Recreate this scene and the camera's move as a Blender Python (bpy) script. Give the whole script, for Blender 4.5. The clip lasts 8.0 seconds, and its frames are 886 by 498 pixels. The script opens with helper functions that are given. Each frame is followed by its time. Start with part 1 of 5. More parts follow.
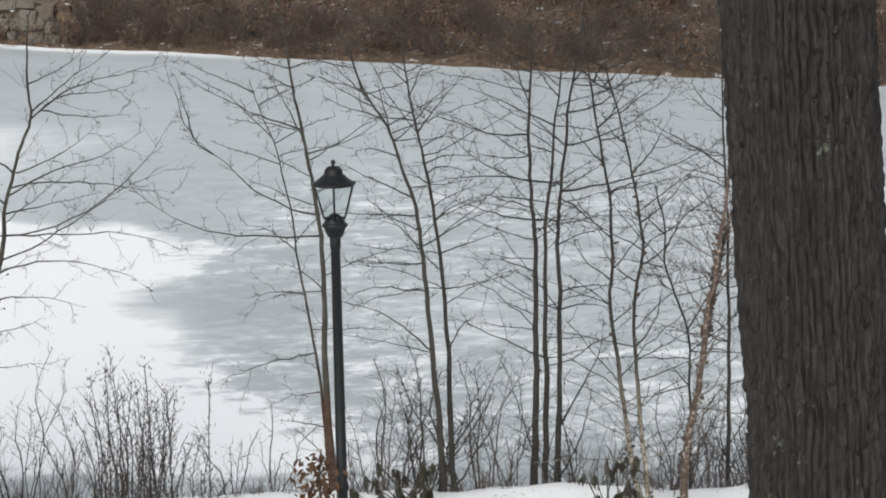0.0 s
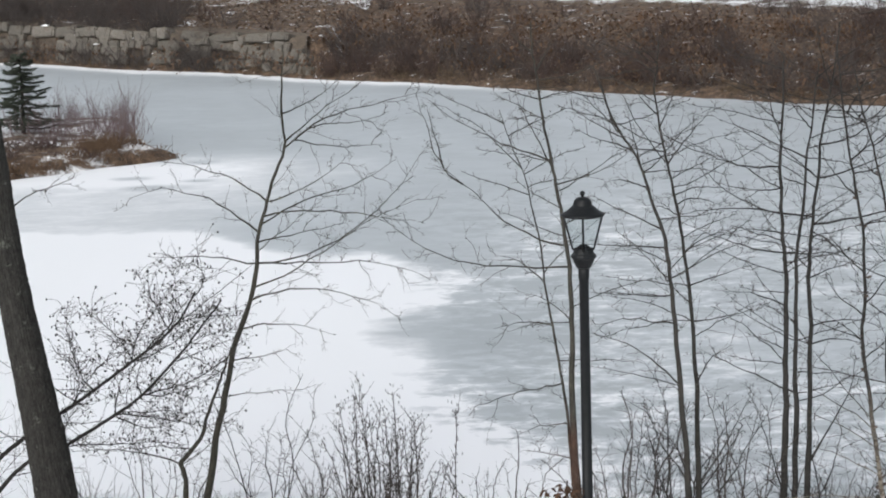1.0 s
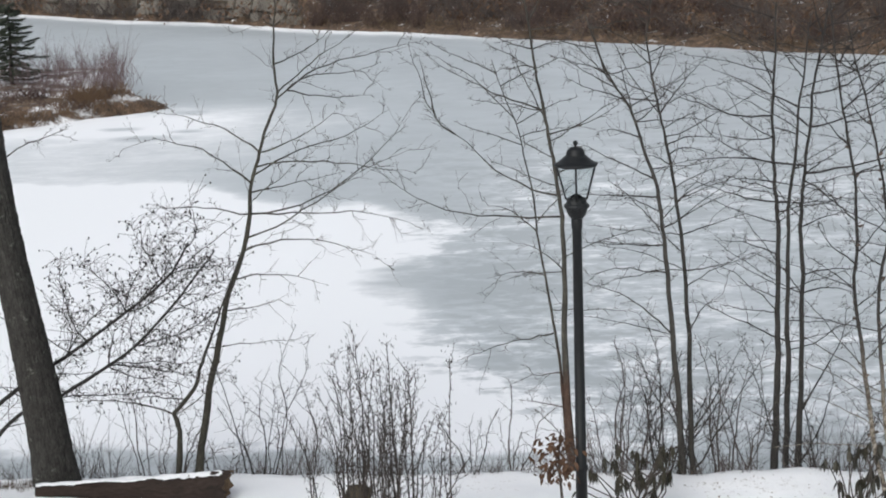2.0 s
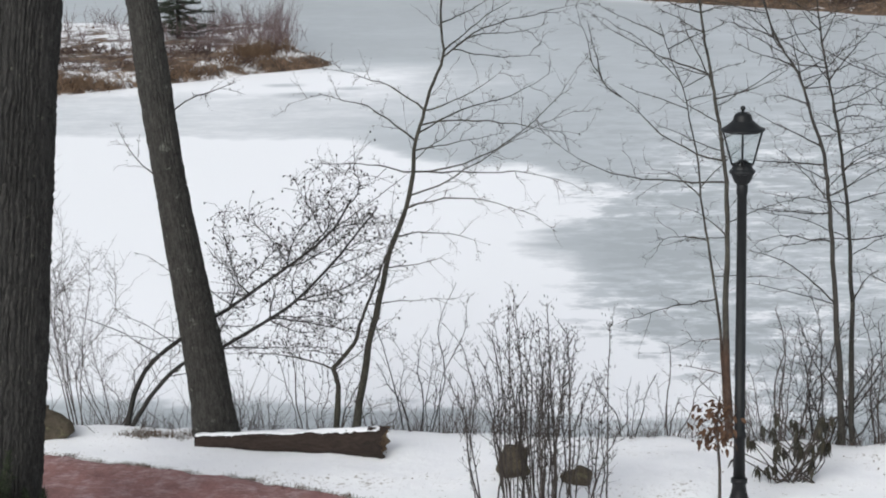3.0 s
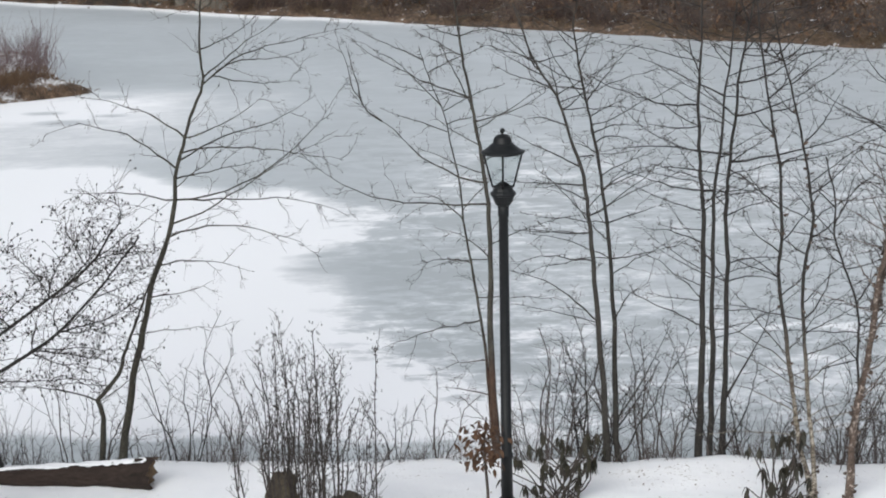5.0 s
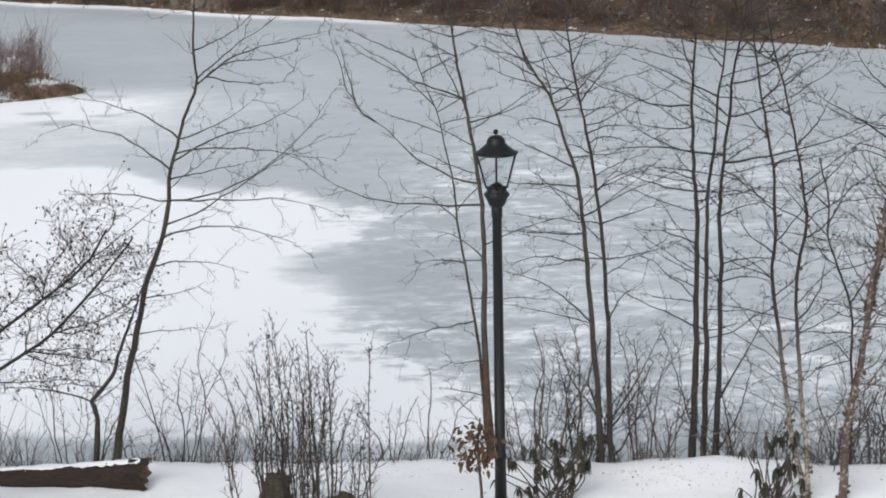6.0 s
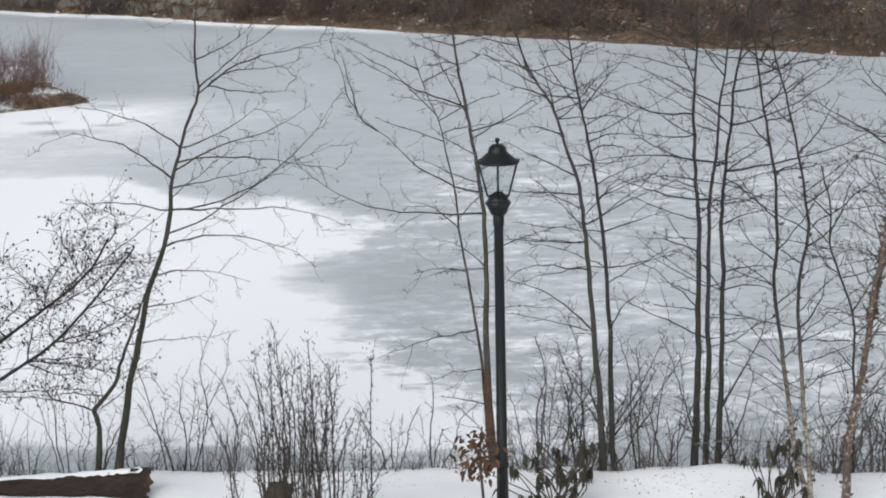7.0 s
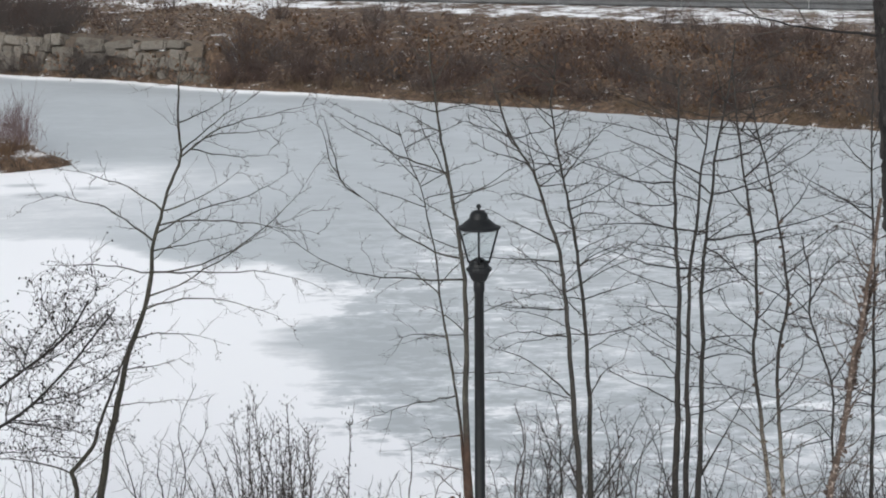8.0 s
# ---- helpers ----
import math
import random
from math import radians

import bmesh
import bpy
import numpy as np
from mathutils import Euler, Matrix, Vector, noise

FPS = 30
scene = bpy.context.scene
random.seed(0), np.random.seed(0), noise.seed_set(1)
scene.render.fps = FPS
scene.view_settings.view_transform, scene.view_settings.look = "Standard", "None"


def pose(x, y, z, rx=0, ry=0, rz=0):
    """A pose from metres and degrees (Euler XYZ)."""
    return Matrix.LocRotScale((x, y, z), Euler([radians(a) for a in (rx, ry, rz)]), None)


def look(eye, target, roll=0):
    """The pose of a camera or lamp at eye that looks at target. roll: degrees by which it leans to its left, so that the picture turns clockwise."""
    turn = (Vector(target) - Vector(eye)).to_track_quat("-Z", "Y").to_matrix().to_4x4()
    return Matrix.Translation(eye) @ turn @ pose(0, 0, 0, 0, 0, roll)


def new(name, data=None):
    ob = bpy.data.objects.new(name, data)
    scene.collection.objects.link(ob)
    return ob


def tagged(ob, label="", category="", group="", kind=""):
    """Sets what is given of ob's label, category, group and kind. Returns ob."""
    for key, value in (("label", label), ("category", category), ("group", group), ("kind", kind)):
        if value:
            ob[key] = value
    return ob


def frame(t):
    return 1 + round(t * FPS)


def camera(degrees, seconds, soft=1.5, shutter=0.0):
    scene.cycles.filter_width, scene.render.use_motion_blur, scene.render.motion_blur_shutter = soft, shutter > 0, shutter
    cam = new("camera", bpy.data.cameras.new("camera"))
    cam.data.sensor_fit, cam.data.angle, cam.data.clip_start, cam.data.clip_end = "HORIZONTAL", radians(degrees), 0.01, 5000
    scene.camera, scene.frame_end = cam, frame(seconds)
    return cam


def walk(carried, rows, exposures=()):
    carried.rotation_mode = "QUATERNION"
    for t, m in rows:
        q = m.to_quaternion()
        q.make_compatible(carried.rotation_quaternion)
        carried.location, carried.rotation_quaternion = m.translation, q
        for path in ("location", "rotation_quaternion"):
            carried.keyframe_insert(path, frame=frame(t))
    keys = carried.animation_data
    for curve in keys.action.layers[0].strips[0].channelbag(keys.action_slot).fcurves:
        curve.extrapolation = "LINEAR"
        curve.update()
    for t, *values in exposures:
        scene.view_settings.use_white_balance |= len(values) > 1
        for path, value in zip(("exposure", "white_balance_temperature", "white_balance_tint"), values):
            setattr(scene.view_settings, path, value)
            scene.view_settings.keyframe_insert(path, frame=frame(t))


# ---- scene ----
cam = camera(22.18, 8.0, soft=1.9)
# seconds, place, turn: a hand-held telephoto view from an upper floor
ROWS = [
    (0.0, 0.000, -0.000, 6.100, 78.007, 1.007, -2.656),
    (0.5, -0.000, -0.001, 6.104, 78.260, 1.698, 1.238),
    (1.0, -0.010, 0.006, 6.093, 78.952, 1.651, 3.606),
    (1.2, -0.015, -0.001, 6.086, 79.117, 1.438, 3.581),
    (2.3, -0.064, -0.022, 6.106, 77.201, 1.857, 3.220),
    (2.5, -0.073, -0.025, 6.105, 77.134, 1.596, 4.615),
    (3.0, -0.101, -0.014, 6.091, 76.805, 1.152, 7.455),
    (3.5, -0.102, 0.032, 6.076, 75.938, 0.984, 9.250),
    (4.0, -0.081, 0.033, 6.084, 76.325, 0.764, 6.064),
    (4.5, -0.076, 0.023, 6.108, 77.325, 1.053, 2.427),
    (4.7, -0.073, 0.012, 6.103, 77.225, 1.125, 1.605),
    (5.8, -0.056, 0.006, 6.125, 77.449, 1.070, 1.338),
    (6.0, -0.052, 0.004, 6.122, 77.240, 1.089, 1.332),
    (6.5, -0.048, 0.016, 6.127, 77.259, 1.021, 1.268),
    (7.0, -0.040, 0.008, 6.118, 77.469, 1.186, 1.395),
    (7.5, -0.045, 0.006, 6.111, 78.430, 0.528, 1.527),
    (8.0, -0.030, -0.018, 6.104, 79.189, 0.456, 1.077),
]
walk(cam, [(t, pose(x, y, z, rx, ry, rz)) for t, x, y, z, rx, ry, rz in ROWS], exposures=[(0.0, 0.36, 6630, 8.5), (0.3, 0.18, 6500, 10), (0.5, 0.15, 6430, 10), (0.7, 0.19, 6430, 10), (1.0, 0.305, 6430, 10), (2.5, 0.325, 6430, 10), (8.0, 0.32, 6430, 10)])

# ---- overcast winter daylight ----
world = bpy.data.worlds.new("overcast_sky")
scene.world = world
world.use_nodes = True
wn, wl = world.node_tree.nodes, world.node_tree.links
sky = wn.new("ShaderNodeTexSky")
sky.sky_type, sky.sun_disc = "NISHITA", False
sky.sun_elevation, sky.sun_rotation = radians(38), radians(200)
sky.dust_density, sky.ozone_density = 3.0, 1.0
cloud = wn.new("ShaderNodeHueSaturation")
cloud.inputs["Saturation"].default_value = 0.30
wl.new(sky.outputs["Color"], cloud.inputs["Color"])
wl.new(cloud.outputs["Color"], wn["Background"].inputs["Color"])
wn["Background"].inputs["Strength"].default_value = 0.13
sun_data = bpy.data.lights.new("sun", "SUN")
sun_data.energy, sun_data.angle, sun_data.color = 0.9, radians(30), (0.95, 1.0, 0.985)
sun = new("sun", sun_data)
sun.matrix_world = look((0, 0, 30), Vector((0, 0, 30)) - Vector((math.sin(radians(200)) * math.cos(radians(38)), math.cos(radians(200)) * math.cos(radians(38)), math.sin(radians(38)))))

# ---- materials ----
def shader(name, roughness=0.8, metallic=0.0, specular=0.3):
    m = bpy.data.materials.new(name)
    m.use_nodes = True
    n = m.node_tree.nodes["Principled BSDF"]
    n.inputs["Roughness"].default_value = roughness
    n.inputs["Metallic"].default_value = metallic
    n.inputs["Specular IOR Level"].default_value = specular
    return m, m.node_tree.nodes, m.node_tree.links, n


def coords(nodes, links, scale=(1, 1, 1), generated="Object"):
    c, mp = nodes.new("ShaderNodeTexCoord"), nodes.new("ShaderNodeMapping")
    mp.inputs["Scale"].default_value = scale
    links.new(c.outputs[generated], mp.inputs["Vector"])
    return mp.outputs["Vector"]


def grain(nodes, links, vec, scale, detail=5.0, rough=0.6, distort=0.0):
    n = nodes.new("ShaderNodeTexNoise")
    n.inputs["Scale"].default_value, n.inputs["Detail"].default_value = scale, detail
    n.inputs["Roughness"].default_value, n.inputs["Distortion"].default_value = rough, distort
    links.new(vec, n.inputs["Vector"])
    return n.outputs["Fac"]


def ramp(nodes, links, fac, stops):
    r = nodes.new("ShaderNodeValToRGB")
    while len(r.color_ramp.elements) < len(stops):
        r.color_ramp.elements.new(0.5)
    for e, (at, col) in zip(r.color_ramp.elements, stops):
        e.position = at
        e.color = (*col, 1) if isinstance(col, tuple) else (col, col, col, 1)
    links.new(fac, r.inputs["Fac"])
    return r.outputs["Color"]


def blend(nodes, links, fac, a, b, mode="MIX"):
    m = nodes.new("ShaderNodeMix")
    m.data_type, m.blend_type = "RGBA", mode
    for sock, v in ((m.inputs["Factor"], fac), (m.inputs["A"], a), (m.inputs["B"], b)):
        if isinstance(v, (int, float)):
            sock.default_value = v
        elif isinstance(v, tuple):
            sock.default_value = (*v, 1)
        else:
            links.new(v, sock)
    return m.outputs["Result"]


def maths(nodes, links, op, a, b=0.0, c=0.0, clamp=False):
    m = nodes.new("ShaderNodeMath")
    m.operation, m.use_clamp = op, clamp
    for sock, v in zip(m.inputs, (a, b, c)):
        if isinstance(v, (int, float)):
            sock.default_value = v
        else:
            links.new(v, sock)
    return m.outputs["Value"]


def relief(nodes, links, bsdf, height, strength, distance):
    b = nodes.new("ShaderNodeBump")
    b.inputs["Strength"].default_value, b.inputs["Distance"].default_value = strength, distance
    links.new(height, b.inputs["Height"])
    links.new(b.outputs["Normal"], bsdf.inputs["Normal"])


def attribute(nodes, name):
    a = nodes.new("ShaderNodeAttribute")
    a.attribute_name = name
    return a.outputs["Fac"]


def mottled(name, dark, light, scale, stretch=(1, 1, 1), roughness=0.85, bump=0.4, depth=0.01, fine=6.0, metallic=0.0, specular=0.2, patch=None, patch_scale=2.0, patch_at=0.6, vary=0.6):
    """A surface with two scales of variation, an optional patchy growth on it, and relief."""
    m, n, l, b = shader(name, roughness, metallic, specular)
    v = coords(n, l, stretch)
    big, small = grain(n, l, v, scale, 4), grain(n, l, v, scale * fine, 5, 0.7)
    mixf = maths(n, l, "MULTIPLY_ADD", small, 0.55, maths(n, l, "MULTIPLY", big, 0.45))
    col = ramp(n, l, mixf, [(0.32, dark), (0.68, light)])
    if patch:
        p = grain(n, l, coords(n, l), patch_scale, 6, 0.7)
        col = blend(n, l, ramp(n, l, p, [(patch_at, 0.0), (patch_at + 0.08, 1.0)]), col, patch)
    own = maths(n, l, "MULTIPLY_ADD", n.new("ShaderNodeNewGeometry").outputs["Random Per Island"], vary, n.new("ShaderNodeObjectInfo").outputs["Random"])
    tint = n.new("ShaderNodeHueSaturation")
    l.new(maths(n, l, "MULTIPLY_ADD", own, 0.4, 0.7), tint.inputs["Value"])
    l.new(col, tint.inputs["Color"])
    l.new(tint.outputs["Color"], b.inputs["Base Color"])
    relief(n, l, b, mixf, bump, depth)
    return m


def ground_material():
    """Thin snow over turf near the house, leaf litter with snow remains on the far bank."""
    m, n, l, b = shader("snow_and_litter", 0.75, 0.0, 0.25)
    v = coords(n, l)
    soft, fine, leafy = grain(n, l, v, 1.3, 5), grain(n, l, v, 22, 5, 0.75), grain(n, l, v, 4.5, 7, 0.8)
    snow = ramp(n, l, soft, [(0.3, (0.80, 0.81, 0.83)), (0.7, (0.88, 0.885, 0.89))])
    dirt = ramp(n, l, fine, [(0.0, (0.10, 0.075, 0.045)), (1.0, (0.22, 0.17, 0.10))])
    specks = ramp(n, l, maths(n, l, "MULTIPLY_ADD", fine, 0.62, maths(n, l, "MULTIPLY", soft, 0.38)), [(0.575, 0.0), (0.64, 0.85)])
    near = blend(n, l, specks, snow, dirt)
    litter = ramp(n, l, leafy, [(0.3, (0.018, 0.014, 0.012)), (0.44, (0.06, 0.042, 0.03)), (0.55, (0.135, 0.09, 0.06)), (0.70, (0.26, 0.185, 0.125))])
    rest = ramp(n, l, grain(n, l, v, 2.6, 8, 0.8), [(0.585, 0.0), (0.625, 1.0)])
    litter = blend(n, l, rest, litter, (0.72, 0.72, 0.73))
    lit = attribute(n, "litter")
    coarse = maths(n, l, "MULTIPLY_ADD", grain(n, l, v, 1.1, 5, 0.65), 0.6, maths(n, l, "MULTIPLY", leafy, 0.4))
    edge = maths(n, l, "ADD", lit, maths(n, l, "MULTIPLY", maths(n, l, "SUBTRACT", coarse, 0.5), 2.0), 0.0, True)
    l.new(blend(n, l, ramp(n, l, edge, [(0.42, 0.0), (0.58, 1.0)]), near, litter), b.inputs["Base Color"])
    relief(n, l, b, maths(n, l, "MULTIPLY_ADD", fine, 0.16, soft), 0.6, 0.06)
    return m


def ice_material():
    """Grey pond ice with wind-blown snow; the vertices carry how much snow lies on it."""
    m, n, l, b = shader("pond_ice", 0.42, 0.0, 0.45)
    v = coords(n, l, (0.7, 1.0, 1.0))
    streak, fine = grain(n, l, v, 2.3, 7, 0.62, 0.5), grain(n, l, v, 6.5, 5, 0.62, 0.3)
    cover = attribute(n, "snow_cover")
    rough = attribute(n, "streaks")
    fac = maths(n, l, "ADD", cover, maths(n, l, "MULTIPLY", maths(n, l, "SUBTRACT", ramp(n, l, maths(n, l, "MULTIPLY_ADD", fine, 0.4, maths(n, l, "MULTIPLY", streak, 0.6)), [(0.42, 0.0), (0.59, 1.0)]), 0.5), rough))
    ice = ramp(n, l, grain(n, l, v, 0.35, 3), [(0.3, (0.43, 0.462, 0.477)), (0.7, (0.505, 0.54, 0.557))])
    ice = blend(n, l, ramp(n, l, fac, [(0.0, 0.0), (0.24, 1.0)]), (0.372, 0.404, 0.415), ice)
    l.new(blend(n, l, ramp(n, l, fac, [(0.30, 0.0), (0.72, 1.0)]), ice, (0.86, 0.87, 0.885)), b.inputs["Base Color"])
    l.new(ramp(n, l, fac, [(0.3, 0.42), (0.6, 0.85)]), b.inputs["Roughness"])
    relief(n, l, b, maths(n, l, "MULTIPLY_ADD", fine, 0.3, streak), 0.15, 0.02)
    return m


GROUND, ICE = ground_material(), ice_material()
SNOW = mottled("fresh_snow", (0.82, 0.83, 0.85), (0.89, 0.89, 0.9), 5, bump=0.3, roughness=0.7)
BARK = mottled("furrowed_bark", (0.0072, 0.0067, 0.0066), (0.060, 0.0545, 0.0525), 38, (1, 1, 0.2), bump=1.0, depth=0.014, fine=3.0, patch=(0.15, 0.165, 0.125), patch_scale=13, patch_at=0.63, vary=0.0)
PINE_BARK = mottled("ridged_bark", (0.012, 0.0115, 0.011), (0.076, 0.073, 0.068), 30, (1, 1, 0.25), bump=1.0, depth=0.014, fine=3.0, patch=(0.14, 0.14, 0.11), patch_scale=20, patch_at=0.62, vary=0.0)
BARK_GREY = mottled("grey_oak_bark", (0.016, 0.0155, 0.014), (0.085, 0.081, 0.073), 24, (1, 1, 0.45), bump=1.0, depth=0.02, fine=3, patch=(0.17, 0.175, 0.15), patch_scale=9, patch_at=0.61)
ALDER_BARK = mottled("smooth_alder_bark", (0.022, 0.021, 0.017), (0.08, 0.074, 0.058), 12, (1, 1, 0.4), bump=0.4, depth=0.004, patch=(0.19, 0.19, 0.13), patch_scale=6, patch_at=0.62)
STEM_BARK = mottled("grey_brown_stem_bark", (0.018, 0.0168, 0.015), (0.063, 0.058, 0.051), 12, (1, 1, 0.4), bump=0.4, depth=0.004, patch=(0.2, 0.19, 0.16), patch_scale=7, patch_at=0.64)
DARK_BARK = mottled("dark_stem_bark", (0.014, 0.0132, 0.0125), (0.05, 0.046, 0.042), 12, (1, 1, 0.4), bump=0.4, depth=0.004)
def two_tone_bark():
    """Young birch bark: pale and flecked low on the stem, dark further up."""
    m, n, l, b = shader("pale_flecked_bark", 0.85, 0.0, 0.2)
    v = coords(n, l, (1, 1, 1.4))
    big, small = grain(n, l, v, 22, 4), grain(n, l, v, 70, 5, 0.7)
    mixf = maths(n, l, "MULTIPLY_ADD", small, 0.5, maths(n, l, "MULTIPLY", big, 0.5))
    pale = ramp(n, l, mixf, [(0.40, (0.03, 0.026, 0.02)), (0.49, (0.15, 0.125, 0.095)), (0.58, (0.46, 0.42, 0.36))])
    dark = ramp(n, l, mixf, [(0.32, (0.016, 0.015, 0.014)), (0.68, (0.052, 0.047, 0.043))])
    split = n.new("ShaderNodeSeparateXYZ")
    l.new(coords(n, l), split.inputs["Vector"])
    up = maths(n, l, "MULTIPLY_ADD", maths(n, l, "SUBTRACT", big, 0.5), 2.5, split.outputs["Z"])
    l.new(blend(n, l, ramp(n, l, maths(n, l, "MULTIPLY", up, 0.5), [(0.36, 0.0), (0.8, 1.0)]), pale, dark), b.inputs["Base Color"])
    relief(n, l, b, mixf, 0.6, 0.004)
    return m


def rusty_bark():
    """Grey sapling bark with a rust-brown stretch low on the stem."""
    m, n, l, b = shader("rust_stained_stem_bark", 0.85, 0.0, 0.2)
    v = coords(n, l, (1, 1, 0.4))
    mixf = maths(n, l, "MULTIPLY_ADD", grain(n, l, v, 60, 5, 0.7), 0.5, maths(n, l, "MULTIPLY", grain(n, l, v, 12, 4), 0.5))
    grey = ramp(n, l, mixf, [(0.32, (0.02, 0.0185, 0.016)), (0.55, (0.06, 0.056, 0.047)), (0.72, (0.15, 0.145, 0.115))])
    rust = ramp(n, l, mixf, [(0.35, (0.03, 0.02, 0.015)), (0.65, (0.105, 0.064, 0.047))])
    split = n.new("ShaderNodeSeparateXYZ")
    l.new(coords(n, l), split.inputs["Vector"])
    up = maths(n, l, "MULTIPLY_ADD", maths(n, l, "SUBTRACT", grain(n, l, v, 9, 4), 0.5), 0.9, split.outputs["Z"])
    l.new(blend(n, l, ramp(n, l, maths(n, l, "MULTIPLY", up, 0.5), [(0.36, 1.0), (0.52, 0.0)]), grey, rust), b.inputs["Base Color"])
    relief(n, l, b, mixf, 0.5, 0.004)
    return m


PALE_BARK, RUSTY_BARK = two_tone_bark(), rusty_bark()
BIRCH_BARK = mottled("peeling_copper_birch_bark", (0.028, 0.022, 0.019), (0.165, 0.122, 0.098), 20, (1, 1, 1.6), bump=1.0, depth=0.015, fine=3.0, patch=(0.40, 0.34, 0.30), patch_scale=26, patch_at=0.545)
TWIG = mottled("brown_twig_bark", (0.034, 0.029, 0.026), (0.105, 0.088, 0.077), 20, bump=0.2, depth=0.002)
RED_TWIG = mottled("reddish_brush_twigs", (0.04, 0.028, 0.025), (0.125, 0.085, 0.073), 3, bump=0.1, depth=0.002)
PINK_TWIG = mottled("pinkish_shrub_twigs", (0.085, 0.06, 0.06), (0.2, 0.148, 0.145), 3, bump=0.1, depth=0.002)
GREY_TWIG = mottled("grey_brush_twigs", (0.05, 0.042, 0.04), (0.13, 0.11, 0.1), 3, bump=0.1, depth=0.002)
BUSH_STEM = mottled("pale_bush_stems", (0.024, 0.021, 0.019), (0.09, 0.078, 0.070), 15, bump=0.2, depth=0.002)
DRY_GRASS = mottled("dry_tan_grass", (0.045, 0.032, 0.022), (0.165, 0.118, 0.078), 4, bump=0.2)
TAN_GRASS = mottled("russet_tan_grass", (0.065, 0.042, 0.027), (0.215, 0.14, 0.088), 4, bump=0.2)
DRY_LEAF = mottled("russet_dry_leaves", (0.05, 0.03, 0.02), (0.21, 0.128, 0.08), 14, bump=0.3, depth=0.003)
TAN_LEAF = mottled("tan_leaf_litter", (0.06, 0.042, 0.03), (0.24, 0.172, 0.122), 9, bump=0.3, depth=0.003)
WITHERED = mottled("withered_oak_leaves", (0.035, 0.02, 0.013), (0.155, 0.09, 0.056), 14, bump=0.3, depth=0.003)
GREEN_LEAF = mottled("dark_evergreen_leaves", (0.010, 0.011, 0.007), (0.05, 0.043, 0.027), 10, roughness=0.5, specular=0.3, bump=0.2, depth=0.002)
# spruce needles lightened to grey-green: distance haze is put into their colour
HAZED_NEEDLES = mottled("hazed_spruce_needles", (0.022, 0.027, 0.021), (0.07, 0.08, 0.06), 8, bump=0.2)
NEEDLES = mottled("evergreen_needles", (0.008, 0.012, 0.007), (0.035, 0.045, 0.024), 8, bump=0.2)
PAINT = mottled("black_lamp_paint", (0.005, 0.0058, 0.0062), (0.0125, 0.0138, 0.015), 20, roughness=0.5, specular=0.26, bump=0.15, depth=0.001)
CONCRETE = mottled("weathered_concrete", (0.32, 0.30, 0.26), (0.48, 0.46, 0.41), 9, bump=0.4)
LOG_BARK = mottled("wet_log_bark", (0.013, 0.010, 0.0085), (0.06, 0.042, 0.034), 8, (0.25, 1, 1), bump=0.9, depth=0.02)
CUT_WOOD = mottled("weathered_broken_wood", (0.06, 0.04, 0.026), (0.24, 0.17, 0.11), 20, bump=0.6)
BOULDER = mottled("mossy_brown_stone", (0.026, 0.022, 0.016), (0.125, 0.103, 0.075), 14, bump=1.0, depth=0.03, patch=(0.13, 0.122, 0.07), patch_scale=9, patch_at=0.55)
WALL_STONE = mottled("grey_wall_stone", (0.075, 0.067, 0.057), (0.185, 0.168, 0.146), 3, bump=0.6, depth=0.03, patch=(0.075, 0.056, 0.042), patch_scale=2.6, patch_at=0.55, vary=0.9)
STEEL = mottled("dull_galvanised_steel", (0.075, 0.077, 0.08), (0.14, 0.143, 0.147), 3, roughness=0.65, metallic=0.2, bump=0.1)


DARK_EARTH = mottled("dark_brown_earth", (0.045, 0.037, 0.03), (0.15, 0.118, 0.09), 5, bump=0.6, depth=0.03)


def path_material():
    m, n, l, b = shader("red_path_surface", 0.7, 0.0, 0.3)
    v = coords(n, l)
    big, fine = grain(n, l, v, 2.2, 5, 0.65), grain(n, l, v, 30, 4, 0.7)
    red = ramp(n, l, maths(n, l, "MULTIPLY_ADD", fine, 0.5, maths(n, l, "MULTIPLY", big, 0.5)), [(0.36, (0.135, 0.066, 0.06)), (0.64, (0.295, 0.155, 0.142))])
    frost = ramp(n, l, grain(n, l, coords(n, l, (1.0, 1.25, 1.0)), 4.2, 8, 0.8), [(0.49, 0.0), (0.66, 0.72)])
    l.new(blend(n, l, frost, red, (0.45, 0.36, 0.36)), b.inputs["Base Color"])
    relief(n, l, b, fine, 0.4, 0.006)
    return m


RED_PATH = path_material()
glass, gn, gl, gb = shader("lantern_glass", 0.06, 0.0, 0.5)
gb.inputs["Transmission Weight"].default_value, gb.inputs["IOR"].default_value = 1.0, 1.1
gb.inputs["Base Color"].default_value = (0.93, 0.95, 0.95, 1)


